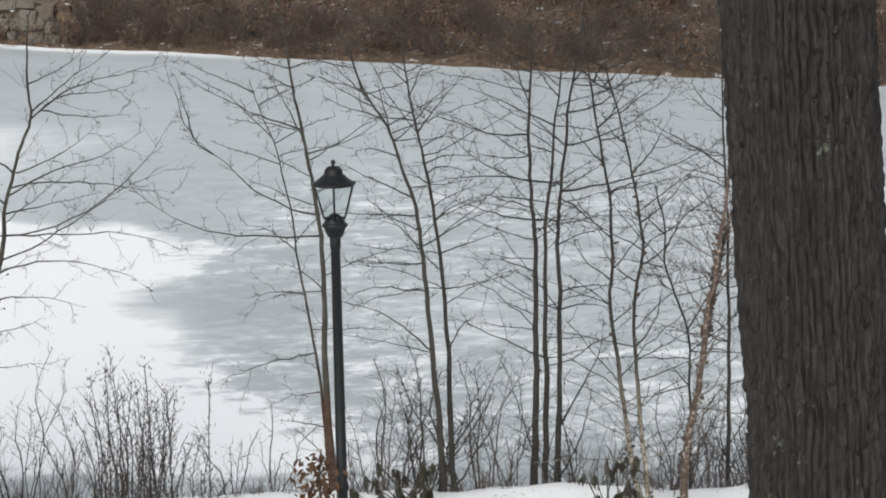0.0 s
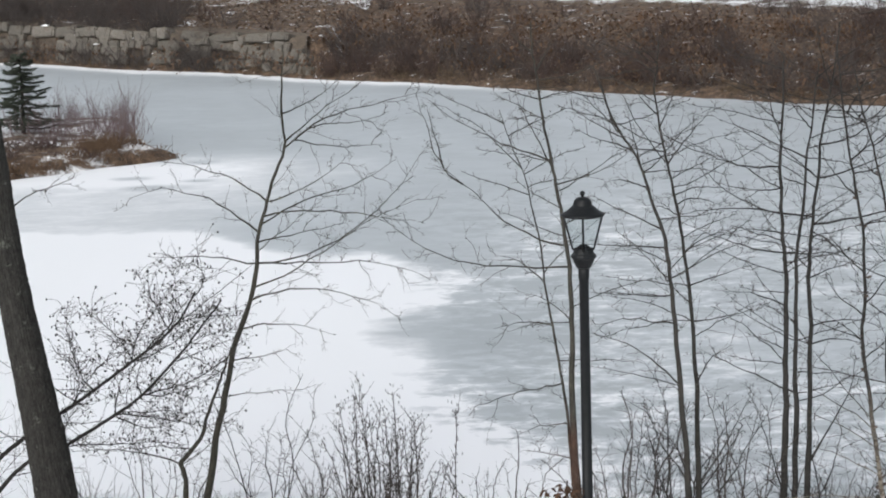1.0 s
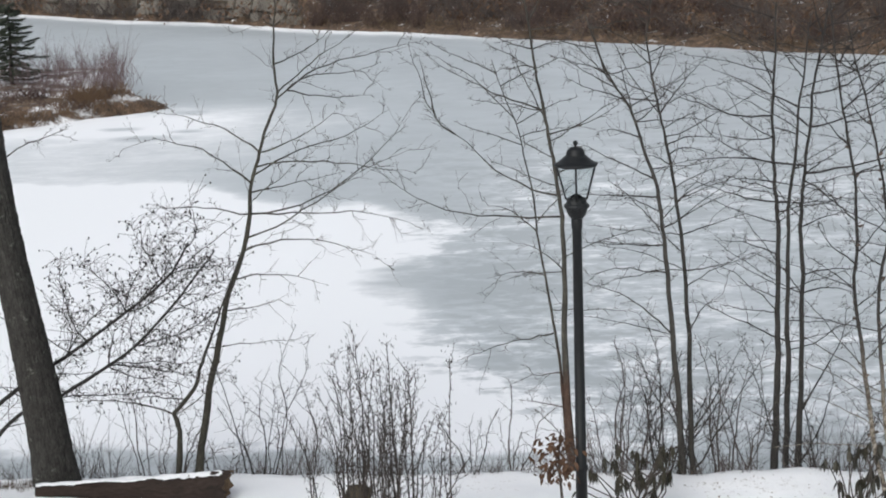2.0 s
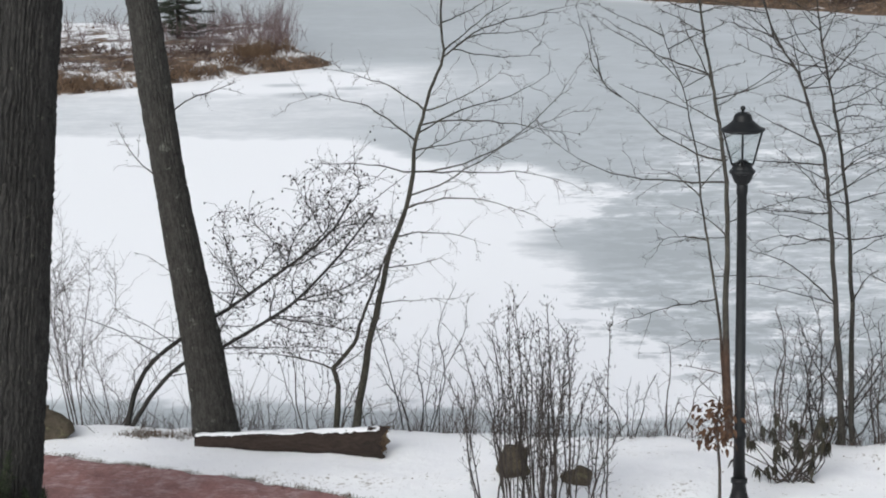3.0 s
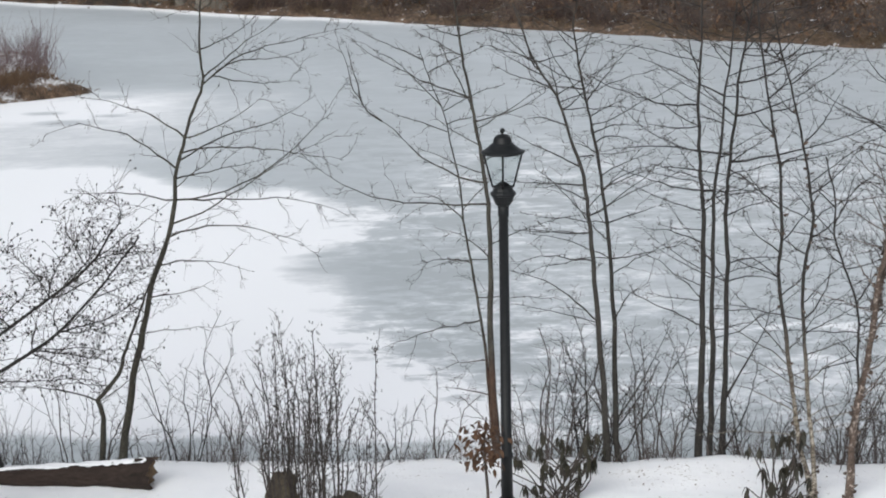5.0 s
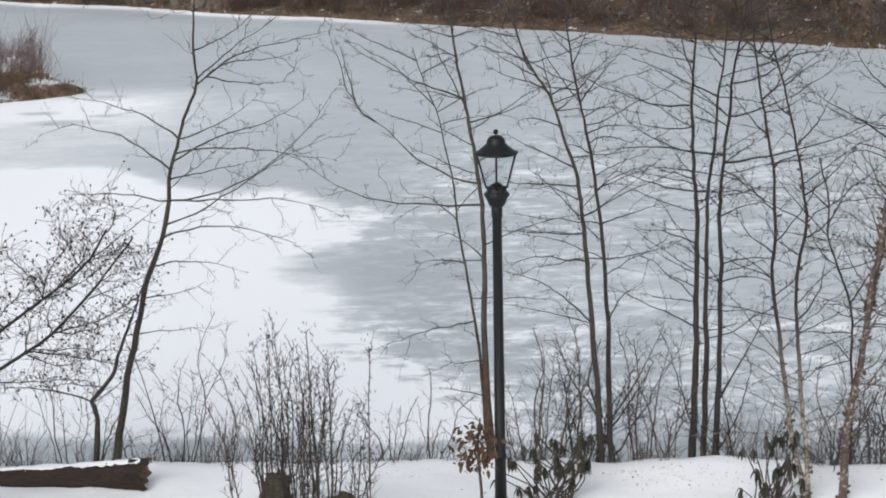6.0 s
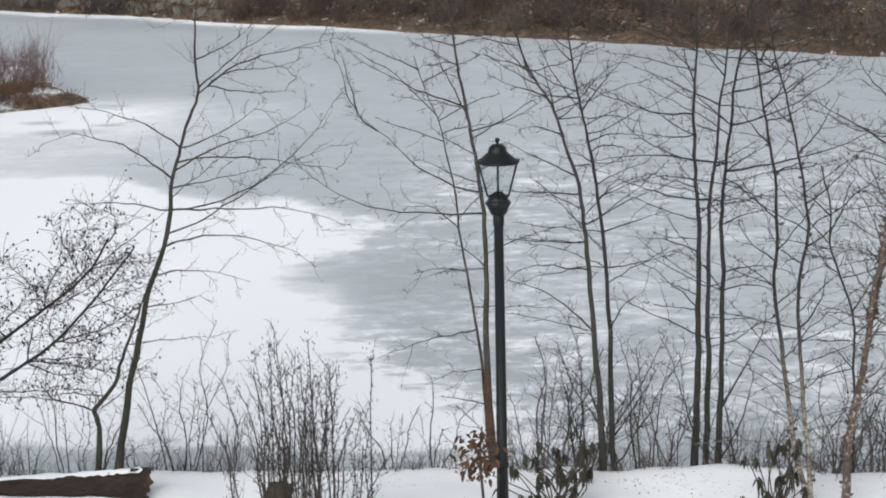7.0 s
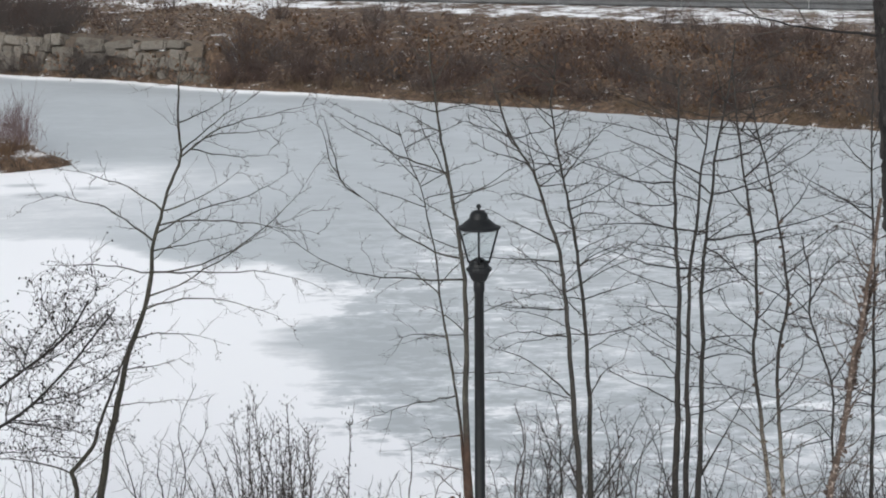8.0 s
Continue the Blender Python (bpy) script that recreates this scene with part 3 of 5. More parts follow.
def slender_tree(name, at, stems, limbs, radius, bark, label, seed, shoots=16, stem_shoots=34, top=0.25, limb_radius=0.0092, shoot=0.30, group="trees along the bank", again=2, cones=0, twig=TWIG, peel=0, extra=0, second=0.85):
    rng = random.Random(seed)
    ground_z = height(*at)
    tree = thing(name, (at[0], at[1], ground_z), label, "tree", group)
    fine, cone, flakes, grown = Geo(), Geo(), Geo(), []
    for si, stem in enumerate(stems):
        geo = Geo()
        drift = rng.uniform(-0.05, 0.05)
        pts = [Vector((dx, drift * z, z - ground_z)) for dx, z in stem]
        if stem[0][1] < 0.2:
            pts[0].z = -0.12
        line = bez(pts, 44)
        line = [p + Vector((noise.noise(Vector((seed, si * 5.0, p.z * 2.3))) * 0.014 + noise.noise(Vector((seed * 3.0, si, p.z * 6.0))) * 0.006, 0, 0)) * smooth(0.0, 0.3, p.z - line[0].z) for p in line]
        r = radius * (1.0 if si == 0 else second)
        h0, h1 = line[0].z, line[-1].z
        radii = [r * (1 - (1 - top) * ((p.z - h0) / (h1 - h0)) ** 0.9) * (1 + 0.3 * math.exp(-(p.z - h0) / 0.12)) * rng.uniform(0.92, 1.09) for p in line]
        geo.tube([p + Vector((rng.uniform(-1, 1), 0, 0)) * 0.16 * r for p in line], radii, 9)
        part("trunk", geo, bark, tree)
        if peel:
            for _ in range(peel):
                i = int(1 + 36 * rng.random() ** 1.4)
                a = rng.uniform(0, 2 * math.pi)
                d = Vector((math.cos(a), math.sin(a), 0))
                flakes.leaf(line[i].lerp(line[i + 1], rng.random()) + d * radii[i] * 0.95, d * rng.uniform(0.4, 1.0) + Vector((-d.y, d.x, rng.uniform(-0.6, 0.6))), rng.uniform(0.02, 0.055), rng.uniform(0.025, 0.05), -0.2, rng.uniform(0, 3))
        twigs(fine, rng, line, stem_shoots, shoot * 1.7, 0.0034, 0.15, again, 0.14)
        spurs(fine, rng, line, 26)
        grown.append(line)
    for x, z, a0, a1, a2, length in limbs:
        line = limb_line(rng, (x, 0, z - ground_z), a0, a1, a2, length * 1.12, 12)
        root = min((p for other in grown for p in other), key=lambda p: (p - line[0]).length + 0.6 * abs(p.z - line[0].z))
        shift = Vector((0, root.y, 0))
        line = [p + shift for p in line]
        pull = root - line[0]
        if pull.length < 0.16 or (pull.length < 0.3 and z > 0.9):
            line = [p + pull * (1 - i / (len(line) - 1)) ** 2 for i, p in enumerate(line)]
        grown.append(line)
        geo = Geo()
        geo.tube(line, [limb_radius * (1.0 - 0.86 * (i / (len(line) - 1)) ** 0.8) * (0.7 + 0.3 * min(length, 1.3)) * rng.uniform(0.9, 1.15) for i in range(len(line))], 6)
        part("limb", geo, bark, tree)
        twigs(fine, rng, line, max(4, int(shoots * length)), shoot * 1.1, 0.0031, 0.12, again, 0.12)
        spurs(fine, rng, line, int(9 * length))
        for _ in range(int(cones * length)):
            foot = line[rng.randrange(2, len(line))]
            p = foot + Vector((rng.gauss(0.02, 0.12), rng.gauss(0, 0.1), rng.gauss(0.05, 0.11)))
            fine.tube([foot, foot.lerp(p, 0.5) + Vector((rng.gauss(0, 0.02), rng.gauss(0, 0.02), 0.02)), p], [0.0024, 0.002, 0.0014], 3, False)
            d = Vector((rng.uniform(-0.5, 0.5), rng.uniform(-0.5, 0.5), -1)) * rng.uniform(0.008, 0.013)
            cone.tube([p, p + d * 0.5, p + d * 1.5, p + d * 2], [0.002, 0.0078, 0.007, 0.002], 5)
    for _ in range(extra):
        stem = rng.choice(grown[:len(stems)])
        p = stem[rng.randrange(len(stem) // 5, len(stem) - 2)]
        side = rng.choice((0, 180))
        rise = rng.uniform(0, 48)
        a0 = rise if side == 0 else 180 - rise
        turn = rng.uniform(-25, 18) if side == 0 else rng.uniform(-18, 25)
        line = limb_line(rng, p, a0, a0 + turn * 0.6, a0 + turn, rng.uniform(0.35, 1.0), 8, rng.uniform(-0.7, 0.7))
        geo = Geo()
        geo.tube(line, [0.0052 - 0.00045 * i for i in range(len(line))], 5)
        part("branch", geo, bark, tree)
        twigs(fine, rng, line, 6, 0.2, 0.0028, 0.1, 1, 0.2)
        spurs(fine, rng, line, 6)
    tagged(part("twig_growth", fine, twig, tree, "thin bare brown twigs"), kind="stuff")
    if peel:
        tagged(part("bark_peel", flakes, BIRCH_BARK, tree, "curled peeling flakes of copper bark"), kind="stuff")
    if cones:
        tagged(part("cone_growth", cone, DARK_BARK, tree, "small dark hanging cones"), kind="stuff")
    return tree


ALDER_AT = (-3.5, 18.85)
ALDER_STEMS = [[(0, 0.03), (0.13, 0.58), (0.26, 1.14), (0.41, 1.7), (0.58, 2.17), (0.62, 2.54), (0.69, 2.81), (0.77, 3.04), (0.88, 3.32), (0.87, 3.52), (0.88, 3.93), (0.9, 4.18)], [(-0.16, 0.03), (-0.13, 0.27), (-0.13, 0.46), (-0.15, 0.53), (-0.06, 0.64), (0.03, 0.76), (0.09, 0.94), (0.17, 1.14), (0.27, 1.4), (0.4, 1.7)]]
ALDER_LIMBS = [(0.68, 2.83, 135, 167, 169, 0.95), (0.62, 2.55, 132, 159, 205, 1.13), (0.88, 3.27, 48, 17, 9, 1.18), (0.89, 3.38, 33, 36, 36, 0.83), (0.98, 3.34, -8, 2, 9, 0.65), (0.97, 3.38, 41, -4, 25, 0.77), (0.88, 3.58, 22, 31, 50, 0.53), (0.72, 2.84, 16, 30, 46, 0.71), (0.69, 2.61, 39, 13, 39, 1.15), (0.71, 2.74, 6, -4, -4, 1.22)]
ALDER_LIMBS += [(0.64, 2.53, 6, 6, 4, 0.7), (0.6, 2.26, 9, 36, 58, 1.6), (0.6, 2.26, 8, 7, -24, 1.37), (0.57, 2.05, 26, 35, 15, 1.42), (0.56, 2.02, 19, -8, -40, 1.21), (0.59, 2.27, 163, 175, 179, 0.82), (0.42, 1.78, 12, -12, -20, 0.77), (0.36, 1.43, 8, 14, 30, 0.49), (0.88, 3.92, 161, 131, 103, 0.2), (-0.15, 0.53, 156, 176, 182, 1.02), (0.0, 0.1, 10, 22, 62, 0.25)]
T1_AT = (-0.19, 18.84)
T1_STEMS = [[(0, 0), (-0.02, 0.52), (-0.04, 1.17), (-0.03, 1.72), (-0.04, 2.2), (-0.08, 2.55), (-0.12, 2.85), (-0.17, 3.1), (-0.23, 3.45), (-0.28, 3.77), (-0.31, 4.07), (-0.33, 4.33)], [(-0.01, 0.16), (-0.08, 0.87), (-0.17, 1.53), (-0.26, 2.12), (-0.31, 2.51), (-0.39, 2.95), (-0.51, 3.23), (-0.61, 3.57)]]
T1_LIMBS = [(-0.07, 2.46, 172, 141, 134, 1.22), (-0.91, 2.94, 142, 113, 114, 0.81), (-1.08, 3.1, 103, 102, 101, 0.51), (-0.15, 3.19, 174, 154, 129, 1.02), (-0.19, 3.05, 119, 115, 109, 0.69), (-0.27, 3.69, 175, 159, 152, 0.33), (-0.27, 3.69, 13, 9, 6, 0.31), (-0.11, 2.94, 13, 26, 40, 0.58), (-0.04, 2.2, 181, 164, 137, 1.51)]
T1_LIMBS += [(-0.11, 1.18, -177, -169, -166, 0.79), (-0.15, 1.72, 154, 189, 198, 0.5), (-0.22, 2.11, 142, 150, 174, 0.46), (-0.08, 2.55, 41, 37, 11, 0.28), (-0.28, 4.05, 146, 129, 112, 0.37), (-0.3, 3.91, 57, 61, 77, 0.37), (-0.24, 3.52, 159, 187, 237, 0.25), (-0.03, 1.77, 134, 149, 176, 0.43), (-0.02, 0.5, 148, 168, 178, 0.42), (-0.06, 0.8, 160, 176, 150, 0.3)]
T2_AT = (0.77, 18.7)
T2_STEMS = [[(0, 0), (-0.03, 0.55), (-0.07, 1.16), (-0.13, 1.9), (-0.17, 2.24), (-0.21, 2.54), (-0.33, 2.92), (-0.43, 3.2), (-0.58, 3.44), (-0.7, 3.74), (-0.77, 3.97)], [(0.1, 0), (0.06, 0.55), (0.06, 1.15), (0.03, 1.75), (-0.03, 2.38), (-0.1, 2.8), (-0.16, 3.09), (-0.21, 3.34), (-0.27, 3.74), (-0.24, 3.93), (-0.22, 4.15)]]
T2_LIMBS = [(-0.5, 3.37, 137, 138, 140, 0.58), (-0.48, 3.27, 158, 158, 157, 0.47), (-0.15, 3.12, 47, 48, 49, 0.53), (-0.21, 3.19, 162, 172, 181, 0.42), (-0.31, 3.49, 114, 114, 117, 0.29), (-0.21, 2.6, 156, 156, 156, 0.66), (-0.22, 2.43, 173, 172, 169, 0.7), (-0.15, 2.02, 181, 179, 173, 0.67), (-0.1, 1.3, 138, 153, 174, 0.81), (-0.12, 1.75, 164, 175, 190, 0.7), (-0.03, 2.38, 36, 17, 7, 0.43)]
T2_LIMBS += [(0, 2.14, 9, 11, 15, 0.53), (0.04, 1.72, 14, 15, 18, 0.55), (-0.13, 2.87, 19, 0, -17, 0.46), (-0.09, 2.72, 57, -8, -25, 0.4), (-0.6, 3.47, 110, 104, 99, 0.47), (-0.41, 3.16, 102, 100, 95, 0.44), (-0.33, 2.92, 151, 160, 206, 0.36), (0.06, 1.25, 67, 50, 17, 0.42), (-0.25, 3.44, 53, 62, 78, 0.32), (-0.38, 3.06, 39, 48, 73, 0.37), (-0.08, 2.63, 133, 153, 182, 0.3), (0.1, 0.32, 58, 62, 68, 0.9), (0.2, 0.05, 58, 74, 60, 1.15), (-0.02, 0.3, 118, 122, 106, 0.8), (-0.2, 0.05, 84, 96, 104, 1.25)]
T3_AT = (1.56, 18.87)
T3_STEMS = [[(0, 0), (0.03, 0.77), (0.03, 1.47), (0.03, 2.1), (0.01, 2.36), (-0.01, 2.72), (-0.02, 3.19), (0, 3.66), (0, 4.03)], [(0.1, 0), (0.12, 0.77), (0.11, 1.27), (0.11, 2), (0.12, 2.38), (0.17, 2.76), (0.2, 3.17), (0.25, 3.61), (0.29, 3.94)], [(0.2, 0), (0.23, 0.76), (0.24, 1.47), (0.22, 2.1), (0.23, 2.36), (0.26, 2.61), (0.29, 2.95), (0.32, 3.35), (0.38, 3.65), (0.42, 3.89), (0.47, 4.27)]]
T3_LIMBS = [(-0.04, 3.06, 183, 157, 146, 0.93), (0.17, 3.19, 158, 157, 156, 0.73), (0.23, 2.62, 173, 151, 122, 0.98), (0.02, 2.68, 170, 178, 198, 0.89), (0.09, 2.37, 183, 158, 156, 0.92), (0.33, 3.22, 20, 36, 7, 0.79), (0.28, 2.61, 4, 13, 43, 1.34), (0.33, 2.94, 20, 23, 51, 0.99), (0.28, 2.61, 34, 37, 43, 0.4), (0.24, 1.7, 25, -1, -25, 0.57), (0.11, 1.11, 154, 155, 155, 0.83)]
T3_LIMBS += [(0.25, 2.1, 31, 18, -7, 0.41), (0.22, 1.51, 27, 0, -31, 0.5), (-0.01, 2.93, -161, -181, -200, 0.47), (-0.02, 3.36, 109, 106, 95, 0.4), (0.21, 3.39, 125, 122, 114, 0.36), (0.02, 1.9, 160, 168, 178, 0.49), (0.35, 3.51, 52, 40, 5, 0.34), (0.26, 2.49, -15, -53, -59, 0.57), (0.01, 2.49, 158, 169, 198, 0.43), (0.41, 3.75, 110, 108, 88, 0.49), (0.18, 2.93, 149, 175, 200, 0.28), (0.25, 0.4, 72, 58, 98, 1.05), (-0.04, 0.1, 100, 106, 112, 1.0), (0.3, 0.05, 70, 78, 84, 0.8)]
T4_AT = (2.41, 17.62)
T4_STEMS = [[(0.0, 0.0), (-0.07, 0.22), (-0.12, 0.39), (-0.15, 0.58), (-0.18, 0.82), (-0.23, 1.15), (-0.25, 1.38), (-0.31, 1.85), (-0.29, 2.18), (-0.3, 2.61), (-0.35, 2.98), (-0.41, 3.32), (-0.47, 3.79), (-0.51, 4.17)], [(0.01, 0.0), (-0.02, 0.34), (-0.04, 0.58), (-0.07, 0.82), (-0.1, 1.1), (-0.11, 1.38), (-0.13, 1.85), (-0.06, 2.31), (-0.09, 2.59), (-0.15, 2.96), (-0.25, 3.4), (-0.34, 3.72), (-0.4, 4.03)]]
T4_LIMBS = [(-0.35, 2.98, 136, 130, 109, 0.48), (-0.41, 3.32, 26, 55, 72, 0.36), (-0.32, 2.73, 33, 14, -22, 0.39), (-0.32, 2.36, 134, 130, 109, 0.52), (-0.3, 2.0, 138, 130, 109, 0.46), (-0.44, 3.59, 135, 122, 87, 0.31), (-0.39, 3.18, 8, 32, 42, 0.38), (-0.27, 1.62, 47, 55, 71, 0.44), (-0.46, 3.67, 57, 67, 84, 0.39), (-0.3, 2.18, 42, 53, 66, 0.52)]
T4_LIMBS += [(-0.15, 2.96, 47, 56, 64, 0.49), (-0.25, 3.4, 45, 40, 19, 0.35), (-0.09, 2.54, 25, 43, 60, 0.54), (-0.1, 2.18, 24, 55, 73, 0.54), (-0.31, 3.59, 141, 124, 112, 0.28), (-0.1, 2.0, 145, 126, 100, 0.4), (-0.18, 3.14, 152, 119, 105, 0.34), (-0.07, 1.52, 43, 72, 90, 0.51), (-0.33, 3.66, 48, 53, 71, 0.35)]
T6_AT = (2.68, 17.6)
T6_STEMS = [[(0.0, 0), (0.01, 0.26), (0.03, 0.6), (0.07, 0.88), (0.13, 1.16), (0.17, 1.54), (0.21, 1.86), (0.29, 2.28), (0.34, 2.72), (0.39, 3.13)], [(0.18, 1.56), (0.29, 2.12), (0.4, 2.58)]]
T6_LIMBS = [(0.23, 2.12, 99, 105, 123, 0.49), (0.18, 1.74, 130, 118, 106, 0.49), (0.14, 1.27, 71, 62, 41, 0.54), (0.29, 2.48, 120, 111, 95, 0.49), (0.07, 0.8, 54, 42, 16, 0.45), (0.22, 1.97, 48, 58, 78, 0.42), (0.11, 1.09, 4, 60, 60, 0.4)]
T7_AT = (3.25, 18.7)
T7_STEMS = [[(0, 0), (-0.01, 0.77), (-0.02, 1.47), (-0.04, 2.16), (-0.07, 2.75), (-0.1, 3.47), (-0.1, 3.9)]]
T7_LIMBS = [(-0.12, 2.82, 149, 150, 138, 0.81), (-0.11, 3.19, 137, 124, 113, 0.41), (-0.09, 2.61, 145, 161, 221, 0.34), (-0.08, 2.23, 127, 139, 174, 0.35)]
T7_LIMBS += [(-0.06, 1.74, 142, 141, 157, 0.34), (-0.11, 3.43, 61, 63, 77, 0.26), (-0.05, 1.25, 157, 131, 115, 0.42)]
T8_AT = (2.91, 18.65)
T8_STEMS = [[(0, 0.03), (-0.01, 0.79), (-0.02, 1.32), (-0.14, 1.69), (-0.22, 1.94), (-0.23, 2.28), (-0.31, 2.63)]]
T8_LIMBS = [(-0.02, 1.34, 63, 65, 69, 0.48), (-0.14, 1.69, 149, 121, 111, 0.38), (-0.22, 2.04, 66, 67, 71, 0.47)]
T8_LIMBS += [(-0.01, 0.89, 132, 135, 167, 0.35), (-0.23, 2.19, 125, 138, 173, 0.35)]
SHRUB_AT = (-5.56, 18.75)
SHRUB_STEMS = [[(0, 0), (0.18, 0.45), (0.55, 0.8), (1, 1.09), (1.51, 1.45), (1.92, 1.77), (2.12, 2.07)], [(0.01, 0), (0.3, 0.32), (0.57, 0.59), (0.88, 0.72), (1.35, 1), (1.61, 1.18), (1.97, 1.55), (2.37, 2.03)]]
SHRUB_LIMBS = [(1, 1.09, 57, 53, 40, 0.67), (1, 1.09, 38, 107, 158, 0.49), (1.51, 1.45, 79, 57, 36, 0.69), (1.51, 1.45, 102, 122, 157, 0.52), (1.35, 1, 78, 77, 67, 0.43), (1.61, 1.18, -5, 14, 31, 0.63), (0.88, 0.72, 75, 57, 9, 0.52), (1.35, 1, -26, -3, 41, 0.58)]
SHRUB_LIMBS += [(1.92, 1.72, 130, 126, 110, 0.53), (1.92, 1.77, 36, 9, -5, 0.52), (1.72, 1.57, 45, 73, 114, 0.71), (1.61, 1.18, 119, 76, 52, 0.41), (1.2, 1.23, 140, 100, 100, 0.69), (2.12, 2.02, 37, 101, 197, 0.42), (1.97, 1.55, 52, 15, 6, 0.5), (1.35, 1.0, 4, -8, 10, 0.95), (1.61, 1.18, 12, 24, 50, 0.9), (0.88, 0.72, 12, 6, -12, 1.0), (1.51, 1.45, 20, 38, 55, 0.85)]

slender_tree("alder_tree", ALDER_AT, ALDER_STEMS, ALDER_LIMBS, 0.038, ALDER_BARK, "bare leaning alder with greenish bark on the pond bank", 11, 7, 7, 0.14, limb_radius=0.0086, shoot=0.40, again=2, extra=6)
slender_tree("sapling_tree", T1_AT, T1_STEMS, T1_LIMBS, 0.036, RUSTY_BARK, "tall bare sapling with two grey-brown stems behind the lamp post", 12, 8, 12, 0.16, shoot=0.34, extra=16, second=0.5)
slender_tree("sapling_tree", T2_AT, T2_STEMS, T2_LIMBS, 0.034, STEM_BARK, "bare twin-stemmed sapling curving apart towards the top", 13, 9, 18, 0.16, shoot=0.36, extra=34)
slender_tree("sapling_tree", T3_AT, T3_STEMS, T3_LIMBS, 0.036, DARK_BARK, "clump of three straight dark bare stems on a snowy mound", 14, 9, 16, 0.18, shoot=0.36, extra=42)
slender_tree("birch_tree", T4_AT, T4_STEMS, T4_LIMBS, 0.023, PALE_BARK, "young bare birch with two pale peeling stems behind an evergreen shrub", 15, 9, 24, shoot=0.34, extra=30, second=0.95, peel=34)
slender_tree("birch_tree", T6_AT, T6_STEMS, T6_LIMBS, 0.036, BIRCH_BARK, "leaning river birch with peeling copper bark", 17, 12, 30, 0.36, shoot=0.38, peel=95, extra=16)
slender_tree("sapling_tree", T7_AT, T7_STEMS, T7_LIMBS, 0.021, DARK_BARK, "straight thin dark bare sapling behind the birch", 18, 13, 34, shoot=0.38, extra=18)
slender_tree("sapling_tree", T8_AT, T8_STEMS, T8_LIMBS, 0.015, DARK_BARK, "spindly crooked bare sapling", 19, 14, 24, 0.4, shoot=0.34, extra=8)
slender_tree("alder_shrub", SHRUB_AT, SHRUB_STEMS, SHRUB_LIMBS, 0.027, DARK_BARK, "low leaning bare alder shrub hung with small dark cones", 20, 14, 18, 0.3, 0.008, 0.40, "shrubs along the bank", 2, 60, extra=12)


# ---- big trees ----
def big_tree(name, at, pts, radii, bark, label, seed, sides, rings, depth, ridges, tall=0.13):
    tree = thing(name, (*at, 0), label, "tree", "big trees")
    geo = Geo()
    bark_trunk(geo, [Vector((x, y, z)) for x, y, z in pts], radii, sides, rings, depth, seed, ridges, tall)
    trunk = part("trunk", geo, bark, tree)
    return tree, trunk


def trunk_limb(tree, rng, start, a0, a1, a2, length, radius, bark, shoots=10, lean=0.0, again=2):
    line = limb_line(rng, start, a0, a1, a2, length, lean=lean)
    geo = Geo()
    geo.tube(line, [radius * (1 - 0.75 * i / (len(line) - 1)) for i in range(len(line))], 7)
    limb = part("limb", geo, bark, tree)
    fine = Geo()
    twigs(fine, rng, line, shoots, 0.28, 0.003, 0.1, again, 0.25)
    tagged(part("twig_growth", fine, TWIG, limb), kind="stuff")
    return line


rng = random.Random(41)
tree, trunk = big_tree("oak_tree", (1.344, 6.0), [(0.03, 0, -0.2), (0.02, 0, 2.0), (-0.036, 0, 4.1), (-0.057, 0, 4.48), (-0.097, 0, 5.03), (-0.1295, 0, 5.475), (-0.197, 0, 6.4), (-0.277, 0, 8.5)], [0.26, 0.22, 0.2035, 0.2025, 0.2005, 0.2005, 0.195, 0.175], BARK, "large trunk with deeply furrowed dark bark", 3.0, 460, 640, 0.022, 58, 0.15)
trunk_limb(tree, rng, (-0.3, 0, 5.524), 168, 172, 165, 0.45, 0.0048, BARK, 3, again=0)
tree, trunk = big_tree("pine_tree", (-5.62, 15.3), [(-0.02, 0, -0.2), (0.08, 0, 0.65), (0.22, 0, 1.87), (0.33, 0, 2.9), (0.45, 0, 3.94), (0.7, 0, 6.0), (0.95, 0, 9.0)], [0.4, 0.33, 0.315, 0.303, 0.29, 0.27, 0.23], PINE_BARK, "thick trunk with dark ridged bark beside the path", 5.0, 320, 480, 0.024, 50, 0.17)
line = bez([Vector((0.36, -0.25, 4.45)), Vector((0.32, -0.8, 4.25)), Vector((0.3, -1.25, 3.9)), Vector((0.26, -1.4, 3.55))], 11)
bough = Geo()
bough.tube(line, [0.014 - 0.001 * i for i in range(11)], 7)
part("limb", bough, PINE_BARK, tree)
oak_leaves = Geo()
for _ in range(150):
    p = line[rng.randrange(5, len(line))] + Vector((rng.gauss(-0.02, 0.07), rng.gauss(0, 0.08), rng.gauss(-0.02, 0.1)))
    oak_leaves.leaf(p, (rng.uniform(-1, 1), rng.uniform(-1, 0.3), rng.uniform(-1.6, -0.2)), rng.uniform(0.08, 0.13), rng.uniform(0.065, 0.10), 0.25, rng.uniform(-1, 1))
tagged(part("foliage", oak_leaves, WITHERED, tree, "withered russet oak leaves"), kind="stuff")
tree, trunk = big_tree("oak_tree", (-4.682, 18.6), [(0.03, 0, -0.3), (-0.02, 0, 0.25), (-0.13, 0, 1.1), (-0.27, 0, 2.0), (-0.38, 0, 2.9), (-0.44, 0, 3.5), (-0.6, 0, 5.0), (-0.7, 0, 7.0)], [0.25, 0.19, 0.168, 0.142, 0.14, 0.14, 0.13, 0.1], BARK_GREY, "leaning grey-barked trunk at the pond's edge", 8.0, 170, 420, 0.014, 26, 0.12)
